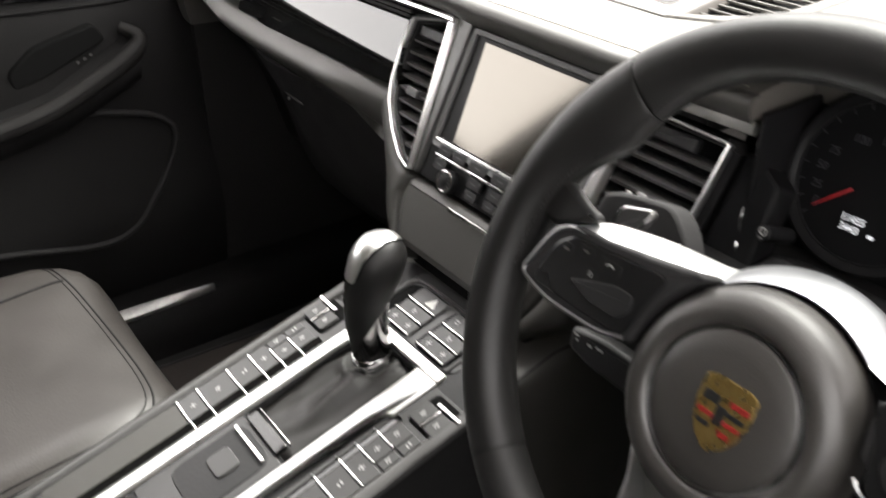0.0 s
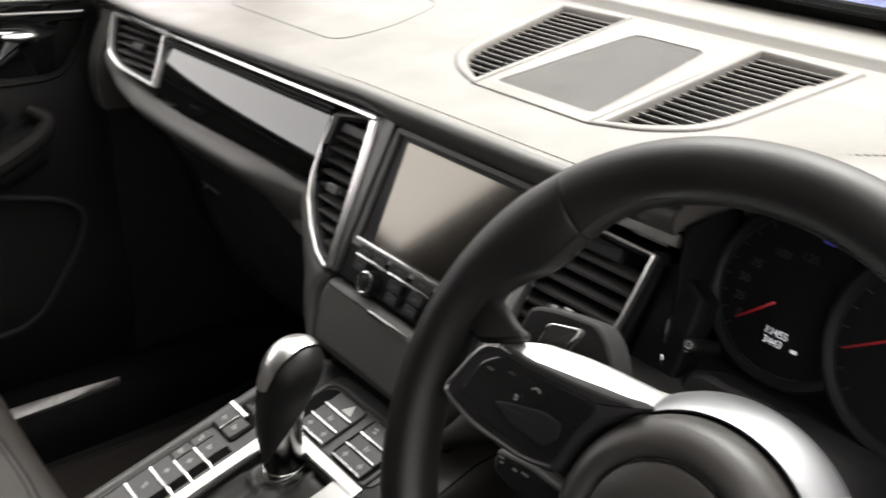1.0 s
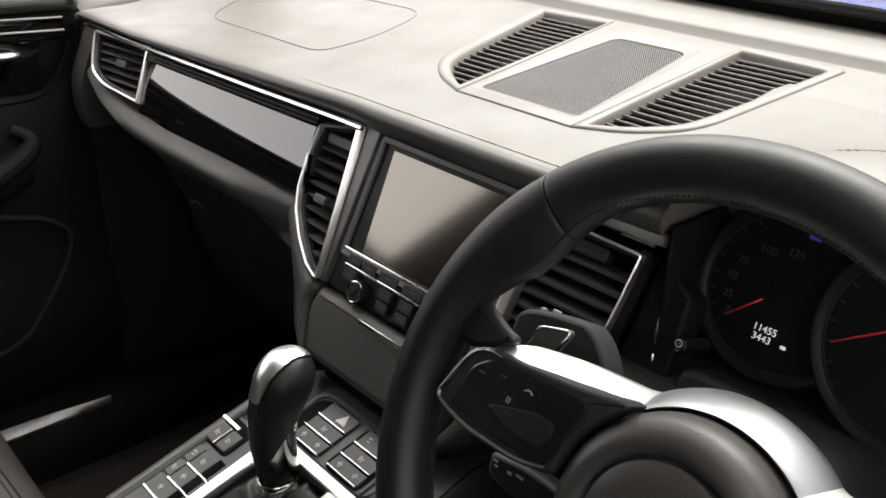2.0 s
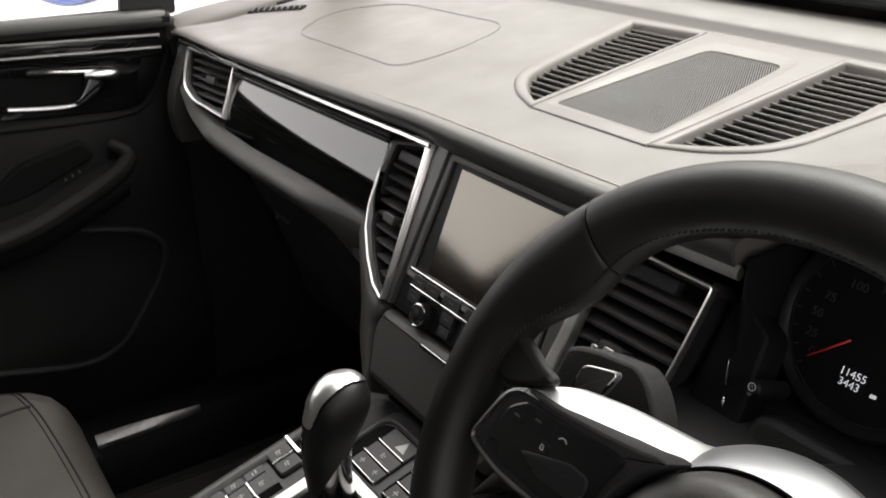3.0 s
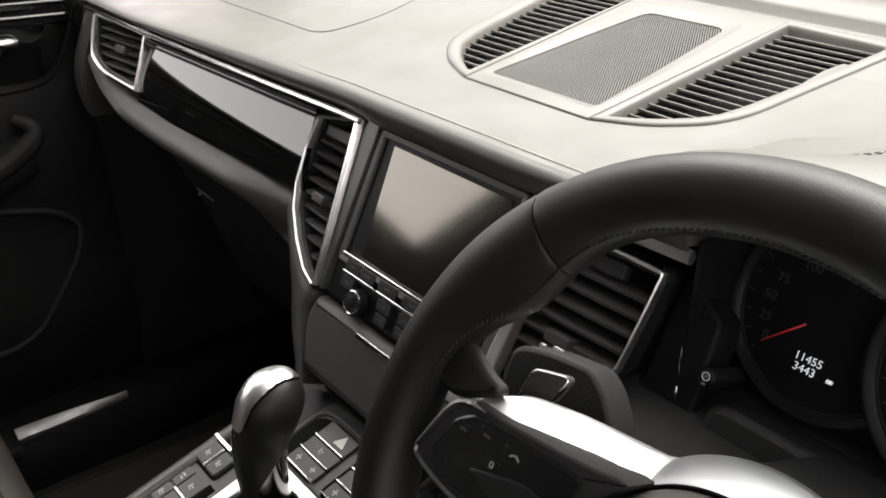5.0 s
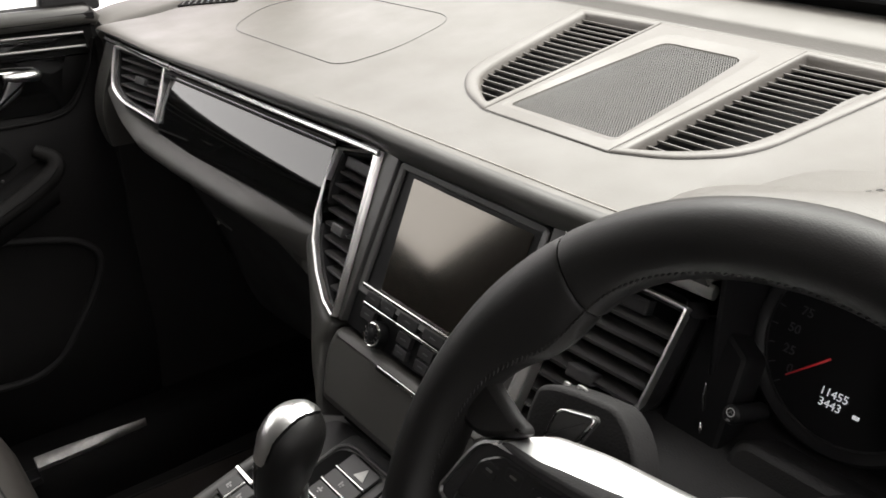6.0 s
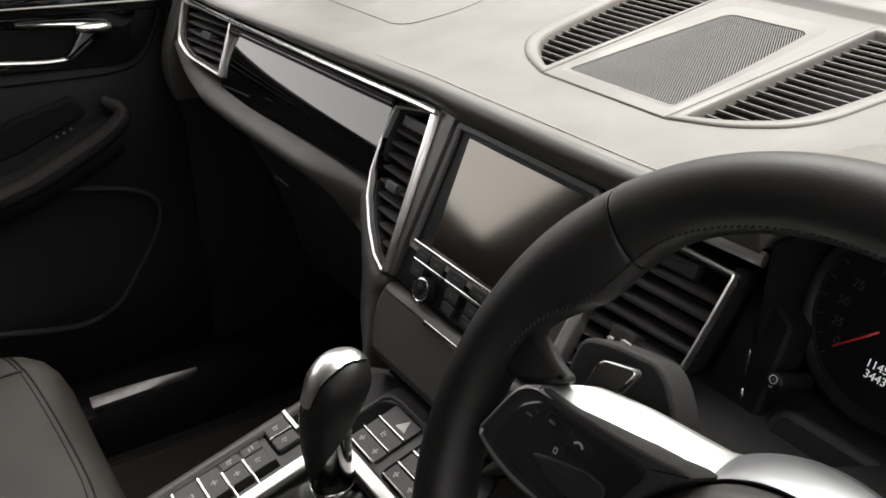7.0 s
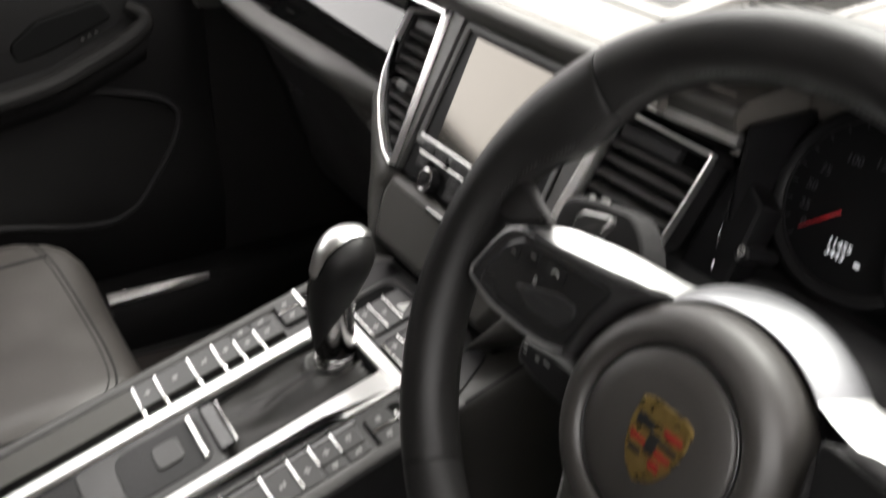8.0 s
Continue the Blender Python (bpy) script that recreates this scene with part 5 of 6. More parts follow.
def stick_skin(z_low, z_high, grow, n=28, k=14):
    """The skin from an uneven lower edge to a level upper one."""
    rings = []
    for i in range(k + 1):
        f = i / k
        rings.append([stick_point(z_low(2 * math.pi * j / n) * (1 - f) + z_high * f, 2 * math.pi * j / n, grow) for j in range(n)])
    return rings


part("sleeve", loft(stick_skin(lambda q: 0.553, 0.64, 0.975)), SLEEVE, lever, "polished dark sleeve", 60)
part("sleeve_ring", loft([[stick_point(z, 2 * math.pi * j / 28, g) for j in range(28)] for z, g in ((0.5575, 0.97), (0.558, 1.03), (0.560, 1.035), (0.571, 1.03), (0.5715, 0.99))]), CHROME, lever, "", 60)
part("knob", loft(stick_skin(lambda q: 0.606 + 0.03 * math.cos(q - radians(64)), 0.6959, 1.0, 32, 18)), RIM, lever, "black leather knob", 60)


def shell(z0, z1, q0, q1, grow, k=14, n=18):
    """A thin shell on the lever between two bearings, which may change with the height."""
    rings = []
    for i in range(k + 1):
        z = z0 + (z1 - z0) * i / k
        a, b = radians(q0), radians(q1(z))
        qs = [a + (b - a) * j / n for j in range(n + 1)]
        rings.append([stick_point(z, q, grow) for q in qs] + [stick_point(z, q, 0.93) for q in reversed(qs)])
    return loft(rings)


part("knob_spine", shell(0.588, 0.668, 150, lambda z: lerp([(0.588, 268), (0.62, 262), (0.668, 274)], z), 1.015), GLOSS, lever, "glossy black spine", 60)
# the cap's lower edge by bearing: low on the passenger's side, high over the leather face
CAP_EDGE = [(150, 0.668), (250, 0.660), (284, 0.660), (292, 0.6675), (299, 0.680), (306, 0.6845), (316, 0.6885), (330, 0.6915), (351, 0.6935), (380, 0.6935), (408, 0.6913), (421, 0.689), (450, 0.684), (480, 0.677), (510, 0.668)]


def cap_edge(q):
    d = math.degrees(q) % 360
    return lerp(CAP_EDGE, d if d >= 150 else d + 360)


cap_rings = stick_skin(cap_edge, 0.6959, 1.045, 72, 14)
under_rim = [stick_point(cap_edge(2 * math.pi * j / 72) + 0.001, 2 * math.pi * j / 72, 0.95) for j in range(72)]
part("knob_cap", loft([under_rim] + cap_rings), SATIN, lever, "satin chrome cap", 60)
part("cap_seam", tube([stick_point(cap_edge(radians(d)) - 0.0006, radians(d), 1.012) for d in range(290, 426, 5)], 0.0011, 6), GAP, lever)


def gaiter_height(x, y):
    """The slack leather over the ramp: low round the lever, with one broad fold towards the rear and small creases."""
    u, v = x + 0.0097, y + 0.1122
    d = math.hypot(u * 1.1, v)
    edge = min(1.0, min(x + 0.0385, 0.043 - x, y + 0.2345, -0.0955 - y) / 0.012)
    h = -0.0035 - 0.0045 * math.exp(-max(0.0, d - 0.018) / 0.008) - 0.003 * (1 - max(0.0, edge)) ** 2
    back = min(1.0, max(0.0, (-v - 0.012) / 0.02)) * min(1.0, max(0.0, (0.105 + v) / 0.05))
    h += 0.0085 * back * math.exp(-((u - 0.012 + 0.10 * v) / 0.0095) ** 2)
    h += 0.0035 * back * math.exp(-((u + 0.019 - 0.18 * v) / 0.007) ** 2)
    h -= 0.0025 * back * math.exp(-((u + 0.006) / 0.006) ** 2)
    h += 0.0045 * math.exp(-((d - 0.029) / 0.005) ** 2) * (0.6 + 0.4 * math.sin(3 * math.atan2(v, u) + 0.6))
    ripple = max(0.0, edge) * min(1.0, max(0.0, (-v - 0.05) / 0.03))
    return h + ripple * (0.0008 * math.sin(170 * (x + 0.5 * y)) * math.sin(90 * y + 1.0) + 0.0003 * math.sin(330 * (x - 0.35 * y) + 0.7))


nx, ny = 56, 84
skin = bmesh.new()
grid = [[skin.verts.new(CONSOLE @ Vector(at_console(x, y, gaiter_height(x, y)))) for x in np.linspace(-0.038, 0.0425, nx)] for y in np.linspace(-0.234, -0.096, ny)]
for a, b in zip(grid, grid[1:]):
    for i in range(nx - 1):
        skin.faces.new((a[i], a[i + 1], b[i + 1], b[i]))
part("gaiter", skin, GAITER, lever, "folded black leather gaiter", 70)

# ================= passenger seat =================
seat = thing("passenger_seat", (-0.36, -0.55, 0.18), "grey leather passenger seat with stitched cushion", "car seat")


def cushion_ring(x0, x1, y, z_top, crown, thick=0.17, n=26):
    """A cross-section of the cushion, soft at both shoulders."""
    out = []
    for j in range(n):
        t = j / (n - 1)
        x = x0 + (x1 - x0) * t
        e = abs(2 * t - 1)
        drop = 0.055 * max(0, (e - 0.72) / 0.28) ** 2.4
        out.append((x, y, z_top + crown * (e ** 2) - drop))
    out += [(x1 + 0.004, y, z_top - 0.09), (x1 - 0.01, y, z_top - thick), (x0 + 0.01, y, z_top - thick), (x0 - 0.004, y, z_top - 0.09)]
    return out


CUSHION = ((-0.238, -0.085, 0.125), (-0.2395, -0.06, 0.104), (-0.243, -0.04, 0.086), (-0.251, -0.02, 0.066), (-0.264, -0.007, 0.047), (-0.285, 0.0, 0.028), (-0.32, 0.003, 0.011), (-0.38, 0.002, 0.002), (-0.46, -0.006, 0), (-0.56, -0.016, 0), (-0.66, -0.024, 0))
cushion = part("cushion", loft([cushion_ring(-0.60 + pull * 0.9, -0.130 - pull * 0.75, y + 0.008, 0.452 + dz, 0.012) for y, dz, pull in CUSHION]), SEAT, seat, "grey leather seat cushion", 70)


def on_seat(edge, y):
    """A place on the cushion the given way in from its inner edge."""
    rows = list(reversed(CUSHION))
    dz = lerp([(r[0] + 0.008, r[1]) for r in rows], y)
    pull = lerp([(r[0] + 0.008, r[2]) for r in rows], y)
    x0, x1 = -0.60 + pull * 0.9, -0.130 - pull * 0.75
    e = abs(2 * (x1 - edge - x0) / (x1 - x0) - 1)
    return (x1 - edge, y, 0.452 + dz + 0.012 * e ** 2 - 0.055 * max(0, (e - 0.72) / 0.28) ** 2.4 + 0.0003)


FRONT_SEAM = [(0.40, -0.292), (0.34, -0.279), (0.27, -0.272), (0.18, -0.267), (0.10, -0.266), (0.05, -0.273), (0.034, -0.292), (0.03, -0.33), (0.03, -0.40), (0.03, -0.50), (0.03, -0.62)]
FAR_SEAM = [(0.352, -0.284), (0.358, -0.305), (0.36, -0.34), (0.36, -0.45), (0.36, -0.62)]
for path, d, r in ((FRONT_SEAM, 0.0, 0.0013), (FRONT_SEAM, 0.007, 0.0008), (FAR_SEAM, 0.0, 0.0022)):
    route = smooth_line([(e + d, y - d, 0) for e, y in path], 8)
    part("seam", tube([on_seat(p.x, p.y) for p in route], r, 6), SOFT_DARK, cushion, "stitched seam")
back = []
for z, y, w in ((0.42, -0.64, 0.25), (0.55, -0.66, 0.265), (0.75, -0.70, 0.27), (0.95, -0.745, 0.255), (1.05, -0.77, 0.21), (1.09, -0.78, 0.12)):
    back.append([(-0.36 + w * math.cos(q) * 1.0, y - 0.05 + 0.055 * math.sin(q), z) for q in (2 * math.pi * j / 24 for j in range(24))])
part("backrest", loft(back), SEAT, seat, "", 60)
part("headrest", loft([[(-0.36 + w * math.cos(q), -0.82 + d * math.sin(q), z + 0.035) for q in (2 * math.pi * j / 20 for j in range(20))] for z, w, d in ((1.06, 0.06, 0.02), (1.08, 0.11, 0.045), (1.14, 0.12, 0.05), (1.20, 0.10, 0.04), (1.215, 0.05, 0.02))]), SEAT, seat, "", 60)
part("seat_base", box((0.42, 0.45, 0.14), Matrix.Translation((-0.36, -0.50, 0.24)), 0.02), DARK, seat)
part("seat_lever", tube([(-0.56, -0.255, 0.36), (-0.555, -0.245, 0.335), (-0.54, -0.25, 0.31)], 0.007, 8), DARK, seat)

ARM = surface("armrest_leather", (0.0105, 0.01, 0.0097), 0.6, spec=0.14, grain=0.3, grain_scale=600, cells=True)
# ================= passenger door =================
door = thing("passenger_door", (-0.80, -0.4, 0.3), "dark passenger door with chrome handle and padded armrest", "car door")


def door_prof(y):
    """Depth of the door's lining at heights from the sill to the belt line."""
    return [(-0.735, 0.257), (-0.72, 0.30), (-0.715, 0.33), (-0.705, 0.38), (-0.712, 0.43), (-0.735, 0.50), (-0.742, 0.57), (-0.735, 0.62), (-0.752, 0.70), (-0.758, 0.738), (-0.763, 0.745), (-0.763, 0.818), (-0.7595, 0.824), (-0.7575, 0.852), (-0.748, 0.858), (-0.735, 0.866), (-0.735, 0.873), (-0.745, 0.879), (-0.775, 0.882), (-0.85, 0.87), (-0.85, 0.257)]


part("door_lining", loft([[(x, y, z) for x, z in door_prof(y)] for y in (0.026, 0.0, -0.1, -0.2, -0.3, -0.4, -0.6, -0.8, -1.0)]), DOOR_TRIM, door, "dark soft door lining", 50)


def door_line(y0, y1, z0, z1, x, n=10):
    return [(x, y0 + (y1 - y0) * i / (n - 1), z0 + (z1 - z0) * i / (n - 1)) for i in range(n)]


part("belt_pad", tube([(-0.758, 0.031, 0.854), (-0.752, 0.029, 0.863), (-0.749, 0.022, 0.868)] + door_line(0.012, -1.0, 0.869, 0.884, -0.747, 16), [0.004, 0.009, 0.012] + [0.013] * 16, 10), LEATHER, door, "grey leather belt pad", 60)
part("bright_strip", tube(door_line(0.012, -0.9, 0.8455, 0.876, -0.7505, 14), 0.0026, 8), STRIP, door, "thin chrome strip")
part("bright_strip", tube(door_line(0.013, -0.9, 0.8275, 0.858, -0.7515, 14), 0.0022, 8), STRIP, door, "thin chrome strip")
part("strip_panel", slab([Vector(p) for p in ((0.02, 0.8165), (0.012, 0.847), (-0.9, 0.877), (-0.9, 0.8465))], DOOR, 0.004, 0.0085, 0.001), GLOSS, door, "glossy black strip")
niche = rounded([Vector(p) for p in ((0.024, 0.815), (-0.28, 0.823), (-0.262, 0.765), (-0.235, 0.752), (-0.05, 0.7405), (-0.022, 0.748))], [0.008, 0.01, 0.015, 0.015, 0.012, 0.02], 4)
part("handle_panel", slab(niche, DOOR, -0.004, 0.0022, 0.0015), GLOSS, door, "glossy black handle panel")
handle = part("door_handle", tube(smooth_line([(-0.757, -0.172, 0.8118), (-0.752, -0.145, 0.8105), (-0.749, -0.11, 0.8075), (-0.748, -0.08, 0.8045), (-0.751, -0.062, 0.8025)], 5), [0.0024] * 9 + [0.003] * 4 + [0.0036] * 8, 10), CHROME, door, "chrome door handle")
part("handle_plate", tube([(-0.752, -0.0555, 0.7985), (-0.7475, -0.058, 0.7985), (-0.7465, -0.072, 0.7995), (-0.7465, -0.086, 0.8005), (-0.7475, -0.1, 0.8025)], [0.005, 0.0072, 0.0075, 0.0072, 0.0045], 14), SATIN, handle, "broad satin end of the handle", 60)
# darker metal paints the handle's shading towards its foot
part("handle_leg", slab(rounded([Vector(p) for p in ((-0.07, 0.794), (-0.0945, 0.797), (-0.105, 0.779), (-0.12, 0.7605), (-0.108, 0.7605), (-0.084, 0.776))], 0.003, 3), DOOR, 0.004, 0.012, 0.004), DARK_SATIN, handle)
part("handle_loop", tube(smooth_line([(-0.752, -0.083, 0.799), (-0.755, -0.092, 0.786), (-0.756, -0.101, 0.771), (-0.757, -0.115, 0.760), (-0.757, -0.15, 0.7595), (-0.757, -0.205, 0.7655)], 5), 0.0026, 8), FRAME, handle)
# near-black sheet standing in for the shade behind the handle
part("handle_well", slab(rounded([Vector(p) for p in ((-0.1, 0.798), (-0.215, 0.809), (-0.215, 0.77), (-0.12, 0.764), (-0.104, 0.775))], 0.006, 3), DOOR, 0.0, 0.0026, 0.0006), GAP, handle)
part("memory_key", box((0.018, 0.004, 0.003), DOOR @ Matrix.Translation((-0.243, 0.7925, 0.004)), 0.001), MARK, door)
part("niche_ridge", tube(smooth_line([(-0.757, -0.60, 0.752), (-0.757, -0.30, 0.7405), (-0.757, -0.12, 0.734), (-0.757, -0.05, 0.735), (-0.757, -0.022, 0.744), (-0.757, -0.004, 0.765), (-0.757, 0.014, 0.80), (-0.757, 0.026, 0.835)], 6), 0.0032, 8), DOOR_TRIM, door, "soft ridge round the handle panel", 60)
# armrest that sweeps up into a grip
arm_line = smooth_line([(-0.735, -0.085, 0.712), (-0.722, -0.066, 0.700), (-0.716, -0.072, 0.683), (-0.712, -0.105, 0.663), (-0.708, -0.155, 0.641), (-0.703, -0.205, 0.622), (-0.70, -0.26, 0.610), (-0.698, -0.34, 0.602), (-0.698, -0.5, 0.60), (-0.70, -0.9, 0.60)], 5)
arm_line = [Vector((p.x, p.y, p.z - 0.011)) for p in arm_line]
arm = part("armrest", tube(arm_line, [0.009 + 0.006 * min(1, i / 12) for i in range(len(arm_line))], 14, up=(1, 0, 0)), ARM, door, "padded dark leather armrest", 60)
part("armrest_seam", tube([(p.x + 0.0165, p.y - 0.002, p.z + 0.004) for p in arm_line[8:]], 0.0008, 5), GAP, arm)
part("armrest_base", loft([[(x, y, z) for x, z in ((-0.745, 0.66 + dz), (-0.715, 0.645 + dz), (-0.708, 0.62 + dz), (-0.72, 0.595 + dz), (-0.75, 0.585 + dz))] for y, dz in ((-0.07, 0.03), (-0.12, 0.005), (-0.2, -0.03), (-0.3, -0.05), (-0.9, -0.05))]), DOOR_TRIM, door, "", 60)
# raised near-black slab painting the shade of the grip recess
part("grip_well", slab(rounded([Vector(p) for p in ((-0.105, 0.685), (-0.20, 0.645), (-0.245, 0.633), (-0.25, 0.66), (-0.21, 0.69), (-0.12, 0.712))], 0.01, 4), DOOR, 0.0, 0.022, 0.004), GAP, door)
for y, z in ((-0.132, 0.668), (-0.142, 0.664), (-0.152, 0.66)):
    part("window_key", box((0.004, 0.0035, 0.003), DOOR @ Matrix.Translation((y, z, 0.0235)), 0.001), GREY_TRIM, door)
# raised line of the door pocket
part("pocket_lip", tube(smooth_line([(-0.738, -0.19, 0.59), (-0.736, -0.1, 0.5705), (-0.734, -0.055, 0.556), (-0.73, -0.03, 0.53), (-0.727, -0.042, 0.485), (-0.714, -0.085, 0.43), (-0.708, -0.125, 0.39), (-0.704, -0.19, 0.379), (-0.703, -0.34, 0.41), (-0.703, -0.6, 0.44)], 6), 0.0052, 8), SOFT_DARK, door, "raised pocket edge", 60)
part("sail_panel", slab(rounded([Vector(p) for p in ((0.048, 0.87), (0.048, 0.93), (-0.02, 0.99), (-0.034, 0.87))], 0.006, 3), axes((-0.782, 0, 0), (0, 1, 0), (0, 0, 1)), 0.0, 0.012, 0.003), DARK, door, "dark corner panel of the window")
part("door_glass", loft([[(-0.79, 0.10, 0.875), (-0.79, -1.0, 0.885), (-0.62, -0.95, 1.27), (-0.62, -0.3, 1.27)], [(-0.794, 0.10, 0.875), (-0.794, -1.0, 0.885), (-0.624, -0.95, 1.27), (-0.624, -0.3, 1.27)]]), GLASS, door, "clear side window")

# ================= floor, sills and cabin shell =================
def structure(name, bm, mat, label, category, angle=35):
    return tagged(part(name, bm, mat, None, label, angle), label, category, "", "structure")


structure("floor", loft([[(-0.80, y, z), (0.80, y, z), (0.80, y, z - 0.03), (-0.80, y, z - 0.03)] for y, z in ((0.75, 0.50), (0.5, 0.34), (0.3, 0.21), (0.15, 0.175), (0.0, 0.17), (-2.2, 0.17))]), CARPET, "black carpeted car floor", "floor", 50)
structure("wall_front", box((1.6, 0.03, 0.75), Matrix.Translation((0, 0.62, 0.5)), 0.003), CARPET, "dark bulkhead under the dashboard", "wall")
structure("wall_side_kick", loft([[(-0.745, y, 0.10), (-0.735, y, 0.11), (-0.742, y, 0.70), (-0.765, y, 0.835), (-0.80, y, 0.85), (-0.80, y, 0.10)] for y in (0.03, 0.3, 0.6)]), CARPET, "dark footwell side panel", "wall")
sill = structure("sill_passenger", loft([[(x, y, z) for x, z in ((-0.80, 0.2), (-0.80, 0.262), (-0.71, 0.262), (-0.682, 0.258), (-0.662, 0.245), (-0.65, 0.2), (-0.645, 0.165))] for y in (0.5, 0.1, 0.0, -0.2, -0.5, -1.0)]), DOOR_TRIM, "dark door sill", "sill", 60)
part("sill_plate", loft([[(-0.671 + (x + 0.671) * k, y, z) for x, z in ((-0.682, 0.2645), (-0.674, 0.2625), (-0.664, 0.2565), (-0.664, 0.25), (-0.682, 0.255))] for y, k in ((-0.025, 0.04), (-0.05, 0.2), (-0.08, 0.45), (-0.12, 0.8), (-0.15, 0.95), (-0.19, 1.0))]), SCUFFED, sill, "scuffed metal sill plate")
part("sill_clip", box((0.03, 0.03, 0.012), Matrix.Translation((-0.66, -0.205, 0.247)), 0.003), DARK, sill)
structure("sill_driver", box((0.16, 1.6, 0.1), Matrix.Translation((0.73, -0.3, 0.215)), 0.01), SOFT_DARK, "dark door sill", "sill")
mat_thing = thing("floor_mat", (-0.40, -0.05, 0.172), "dark brown carpet floor mat", "floor mat")
part("mat_carpet", slab(rounded([Vector(p) for p in ((-0.62, -0.28), (-0.17, -0.28), (-0.17, 0.18), (-0.60, 0.18))], 0.04, 5), Matrix.Translation((0, 0, 0.172)), 0.0, 0.008, 0.003), MAT, mat_thing)
part("mat_binding", tube([(p.x, p.y, 0.178) for p in rounded([Vector(p) for p in ((-0.62, -0.28), (-0.17, -0.28), (-0.17, 0.18), (-0.60, 0.18))], 0.04, 5)], 0.004, 6, closed=True), DARK, mat_thing)
for x in (-0.44, -0.50):
    part("mat_groove", tube([(x, -0.1, 0.1805), (x + 0.04, 0.02, 0.1805)], 0.002, 5), GAP, mat_thing)
# roof, pillars and plain walls that close the cabin behind the camera
def roof_z(x, y):
    return lerp([(-1.8, 1.26), (-1.0, 1.30), (-0.4, 1.30), (-0.1, 1.285)], y) + 0.03 * (1 - min(1, abs(x) / 0.6) ** 2)


def roof_sheet(x0, x1, y0, y1, thick=0.04, lift=0.0):
    ys = np.linspace(y0, y1, 8)
    return loft([[(x, y, roof_z(x, y) + lift) for x in np.linspace(x0, x1, 7)] + [(x, y, roof_z(x, y) + lift + thick) for x in np.linspace(x1, x0, 7)] for y in ys])


structure("ceiling", roof_sheet(-0.60, 0.60, -0.10, -1.8), ROOF, "fabric headliner over the cabin", "ceiling")
for s, nm in ((-1, "passenger"), (1, "driver")):
    structure(f"pillar_front_{nm}", tube([(s * 0.79, 0.42, 0.86), (s * 0.71, 0.12, 1.11), (s * 0.63, -0.12, 1.29)], [0.045, 0.04, 0.04], 10), ROOF, "pale windscreen pillar", "pillar", 60)
    structure(f"pillar_base_{nm}", loft([[(s * x, y, z) for x, z in ((0.745, z0 - 0.06), (0.748, z0 - 0.006), (0.753, z0 - 0.001), (0.765, z0 + 0.003), (0.80, z0 + 0.008), (0.80, z0 - 0.06))] for y, z0 in ((0.04, 0.852), (0.07, 0.86), (0.12, 0.8675), (0.2, 0.879), (0.3, 0.893), (0.45, 0.916))]), PAD, "grey leather trim at the foot of the pillar", "trim", 60)
    structure(f"roof_rail_{nm}", tube([(s * 0.62, -0.10, 1.29), (s * 0.62, -1.8, 1.27)], 0.035, 10), ROOF, "pale roof rail", "rail", 60)
    structure(f"pillar_middle_{nm}", loft([[(s * x0, y0, z), (s * x0, y1, z), (s * (x0 + 0.05), y1, z), (s * (x0 + 0.05), y0, z)] for x0, y0, y1, z in ((0.74, -0.70, -1.0, 0.30), (0.72, -0.705, -0.98, 0.9), (0.60, -0.75, -0.96, 1.29))]), SOFT_DARK, "dark middle pillar", "pillar")
    structure(f"wall_rear_side_{nm}", loft([[(s * x, y, z) for x, z in ((0.76, 0.17), (0.755, 0.86), (0.765, 0.88), (0.83, 0.88), (0.83, 0.17))] for y in (-1.0, -1.4, -1.9)]), SOFT_DARK, "dark rear side wall", "wall")
    # unseen windows, darkened to keep rear light off the dashboard
    structure(f"window_rear_{nm}", loft([[(s * (x + d), y, z) for x, y, z in ((0.785, -1.0, 0.88), (0.785, -1.85, 0.88), (0.625, -1.8, 1.265), (0.625, -1.0, 1.275))] for d in (0.0, 0.004)]), LIGHT_CUT, "unseen rear side window, darkened to hold back light", "window")
structure("wall_driver_door", loft([[(x, y, z) for x, z in ((0.77, 0.17), (0.765, 0.86), (0.775, 0.88), (0.83, 0.88), (0.83, 0.17))] for y in (0.62, 0.2, -0.4, -1.0)]), SOFT_DARK, "dark driver door lining", "wall")
structure("window_driver", loft([[(0.79, 0.10, 0.875), (0.79, -1.0, 0.885), (0.62, -0.95, 1.27), (0.62, -0.3, 1.27)], [(0.794, 0.10, 0.875), (0.794, -1.0, 0.885), (0.624, -0.95, 1.27), (0.624, -0.3, 1.27)]]), GLASS, "clear driver window", "window")
# unseen, raised to the roof to shut out light from behind
structure("wall_rear", box((1.6, 0.06, 1.16), Matrix.Translation((0, -1.85, 0.75)), 0.005), SEAT, "unseen grey wall closing the cabin rear", "wall")
structure("windscreen", loft([[(x, y, z) for x in (-0.78, -0.4, 0.0, 0.4, 0.78)] + [(x, y - 0.003, z + 0.004) for x in (0.78, 0.4, 0.0, -0.4, -0.78)] for y, z in ((0.56, 0.90), (0.25, 1.09), (-0.10, 1.285))]), GLASS, "clear windscreen", "windscreen")
structure("windscreen_band", loft([[(x, y, z) for y, z in ((0.562, 0.894), (0.475, 0.947), (0.474, 0.944), (0.52, 0.905), (0.56, 0.87))] for x in np.linspace(-0.79, 0.79, 9)]), GAP, "black band along the windscreen's foot", "trim")

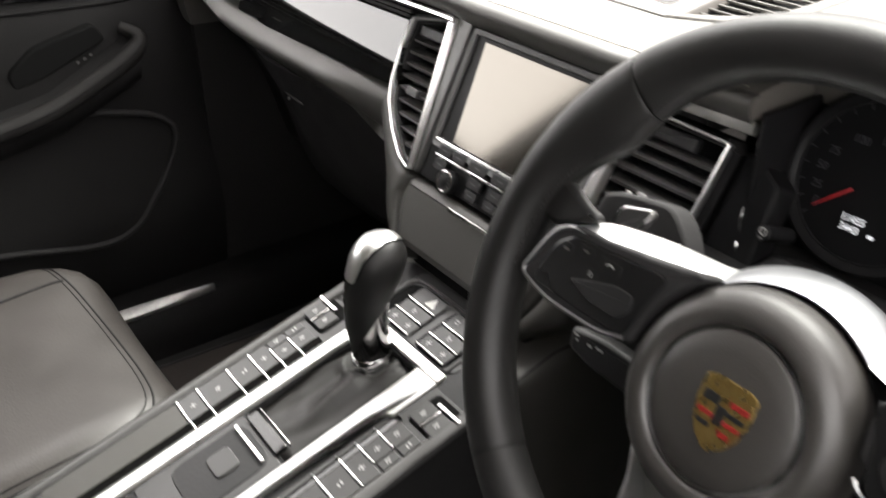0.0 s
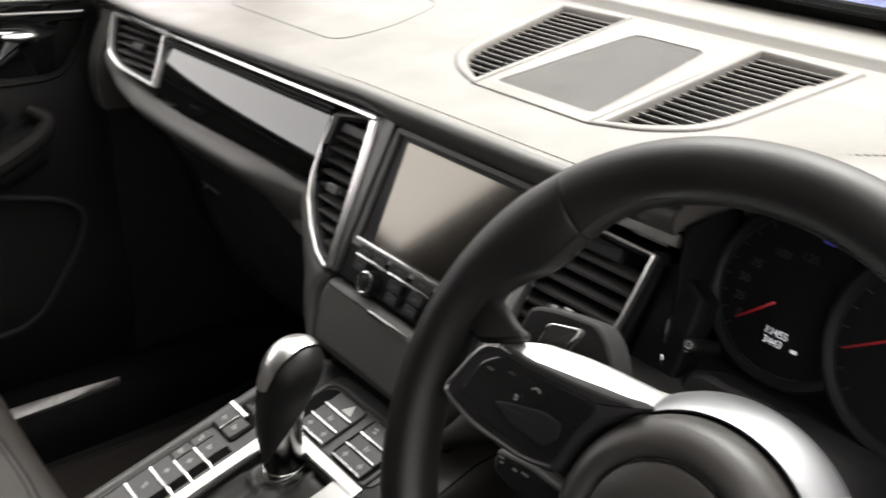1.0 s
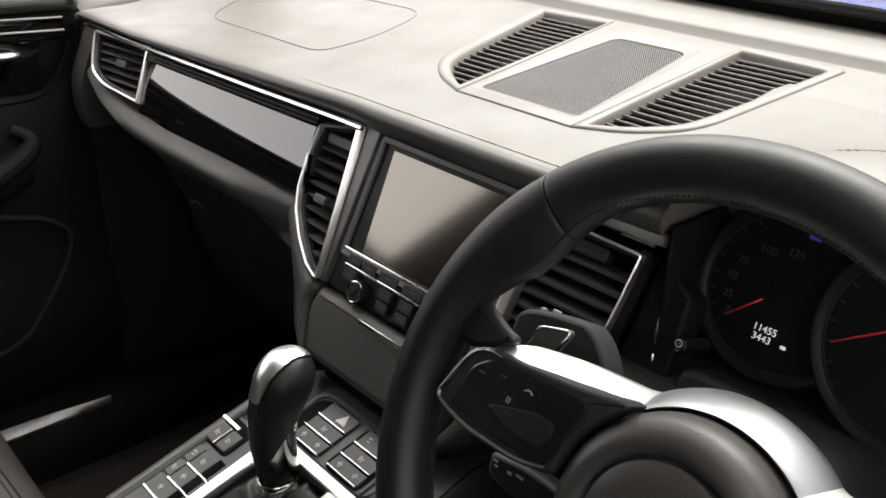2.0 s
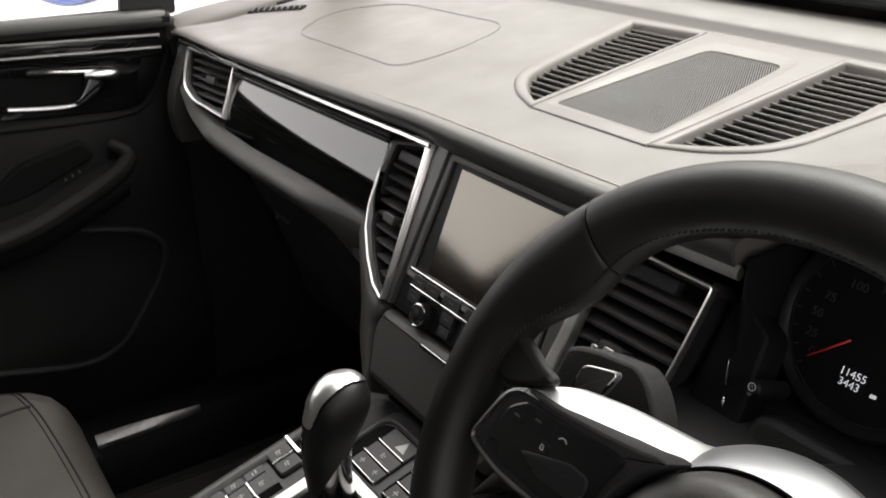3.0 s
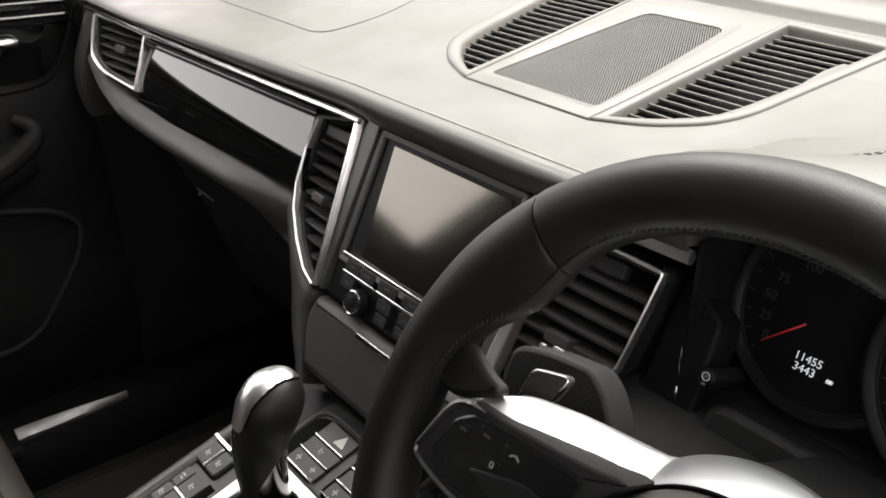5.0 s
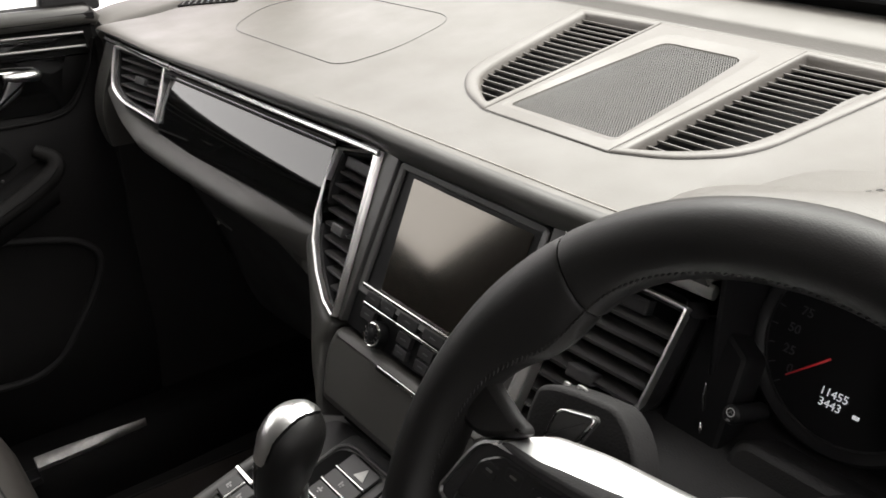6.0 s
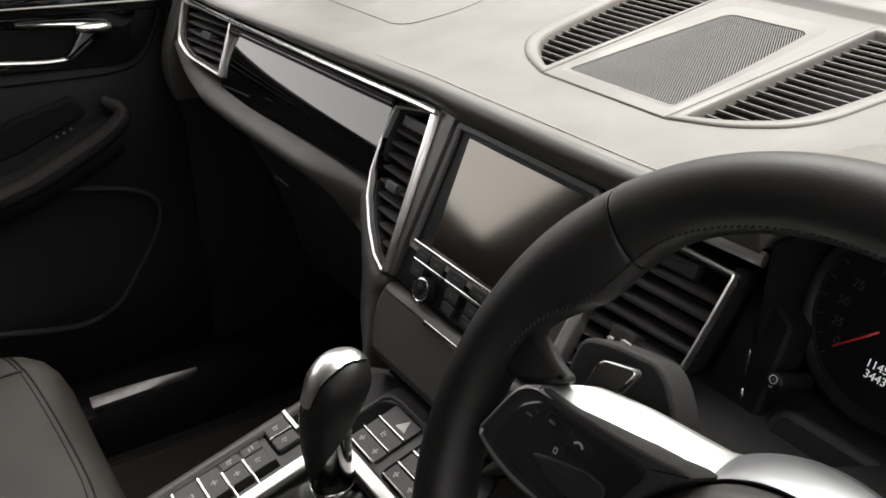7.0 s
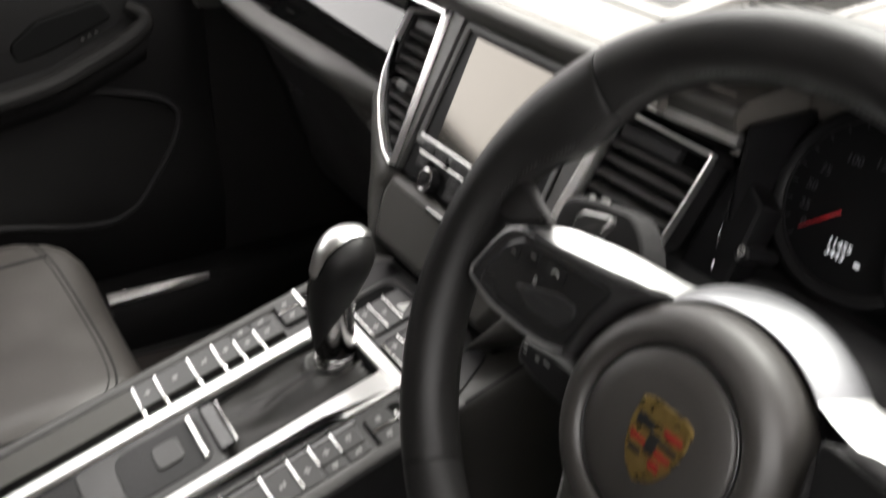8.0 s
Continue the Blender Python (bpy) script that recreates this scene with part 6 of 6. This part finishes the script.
# ================= outside the glass =================
bonnet = thing("bonnet", (0, 1.1, 0.6), "glossy blue car bonnet", "car bonnet")
part("bonnet_skin", loft([[(x, y, z - 0.10 * (x / 0.85) ** 2 + 0.018 * math.exp(-((abs(x) - 0.5) / 0.1) ** 2)) for x in np.linspace(-0.85, 0.85, 25)] + [(0.85, y, 0.5), (-0.85, y, 0.5)] for y, z in ((0.66, 0.89), (0.8, 0.905), (1.0, 0.90), (1.3, 0.86), (1.6, 0.78), (1.75, 0.68))]), BLUE, bonnet, "", 60)
wiper = thing("wiper", (0.3, 0.6, 0.92), "black windscreen wiper at rest", "wiper")
part("wiper_arm", tube([(-0.35, 0.60, 0.925), (0.1, 0.60, 0.93), (0.45, 0.60, 0.925)], 0.008, 8), GAP, wiper)
mirror = thing("wing_mirror", (-0.98, -0.03, 0.87), "blue wing mirror outside the door", "wing mirror")
MIRROR = axes((-1.02, -0.055, 0.932), (math.cos(radians(38)), math.sin(radians(38)), 0), (0, 0, 1))


def oval(d, w, h):
    return [(w * math.cos(q), h * math.sin(q), d) for q in (2 * math.pi * j / 32 for j in range(32))]


part("mirror_housing", loft([oval(*r) for r in ((-0.012, 0.092, 0.062), (0.0, 0.096, 0.066), (0.003, 0.101, 0.071), (0.0, 0.106, 0.0755), (-0.02, 0.108, 0.077), (-0.06, 0.1, 0.07), (-0.1, 0.075, 0.05), (-0.13, 0.04, 0.027))], MIRROR), BLUE, mirror, "", 60)
part("mirror_glass", loft([oval(-0.011, 0.09, 0.06), oval(-0.006, 0.09, 0.06)], MIRROR), CHROME, mirror)
part("mirror_foot", tube([(-0.80, 0.03, 0.90), (-0.86, 0.025, 0.905), (-0.96, 0.0, 0.915)], [0.034, 0.03, 0.024], 10), DARK, mirror)
structure("ground", slab([Vector(p) for p in ((-30, -30), (30, -30), (30, 30), (-30, 30))], Matrix.Translation((0, 0, -0.26)), -0.1, 0.0, 0), HALL_FLOOR, "pale hall floor", "floor")
structure("wall_hall", slab([Vector(p) for p in ((-12, 0), (12, 0), (12, 3.2), (-12, 3.2))], axes((0, 7, -0.26), (1, 0, 0), (0, 0, 1)), -0.1, 0.0, 0), HALL_WALL, "beige hall wall ahead of the car", "wall")
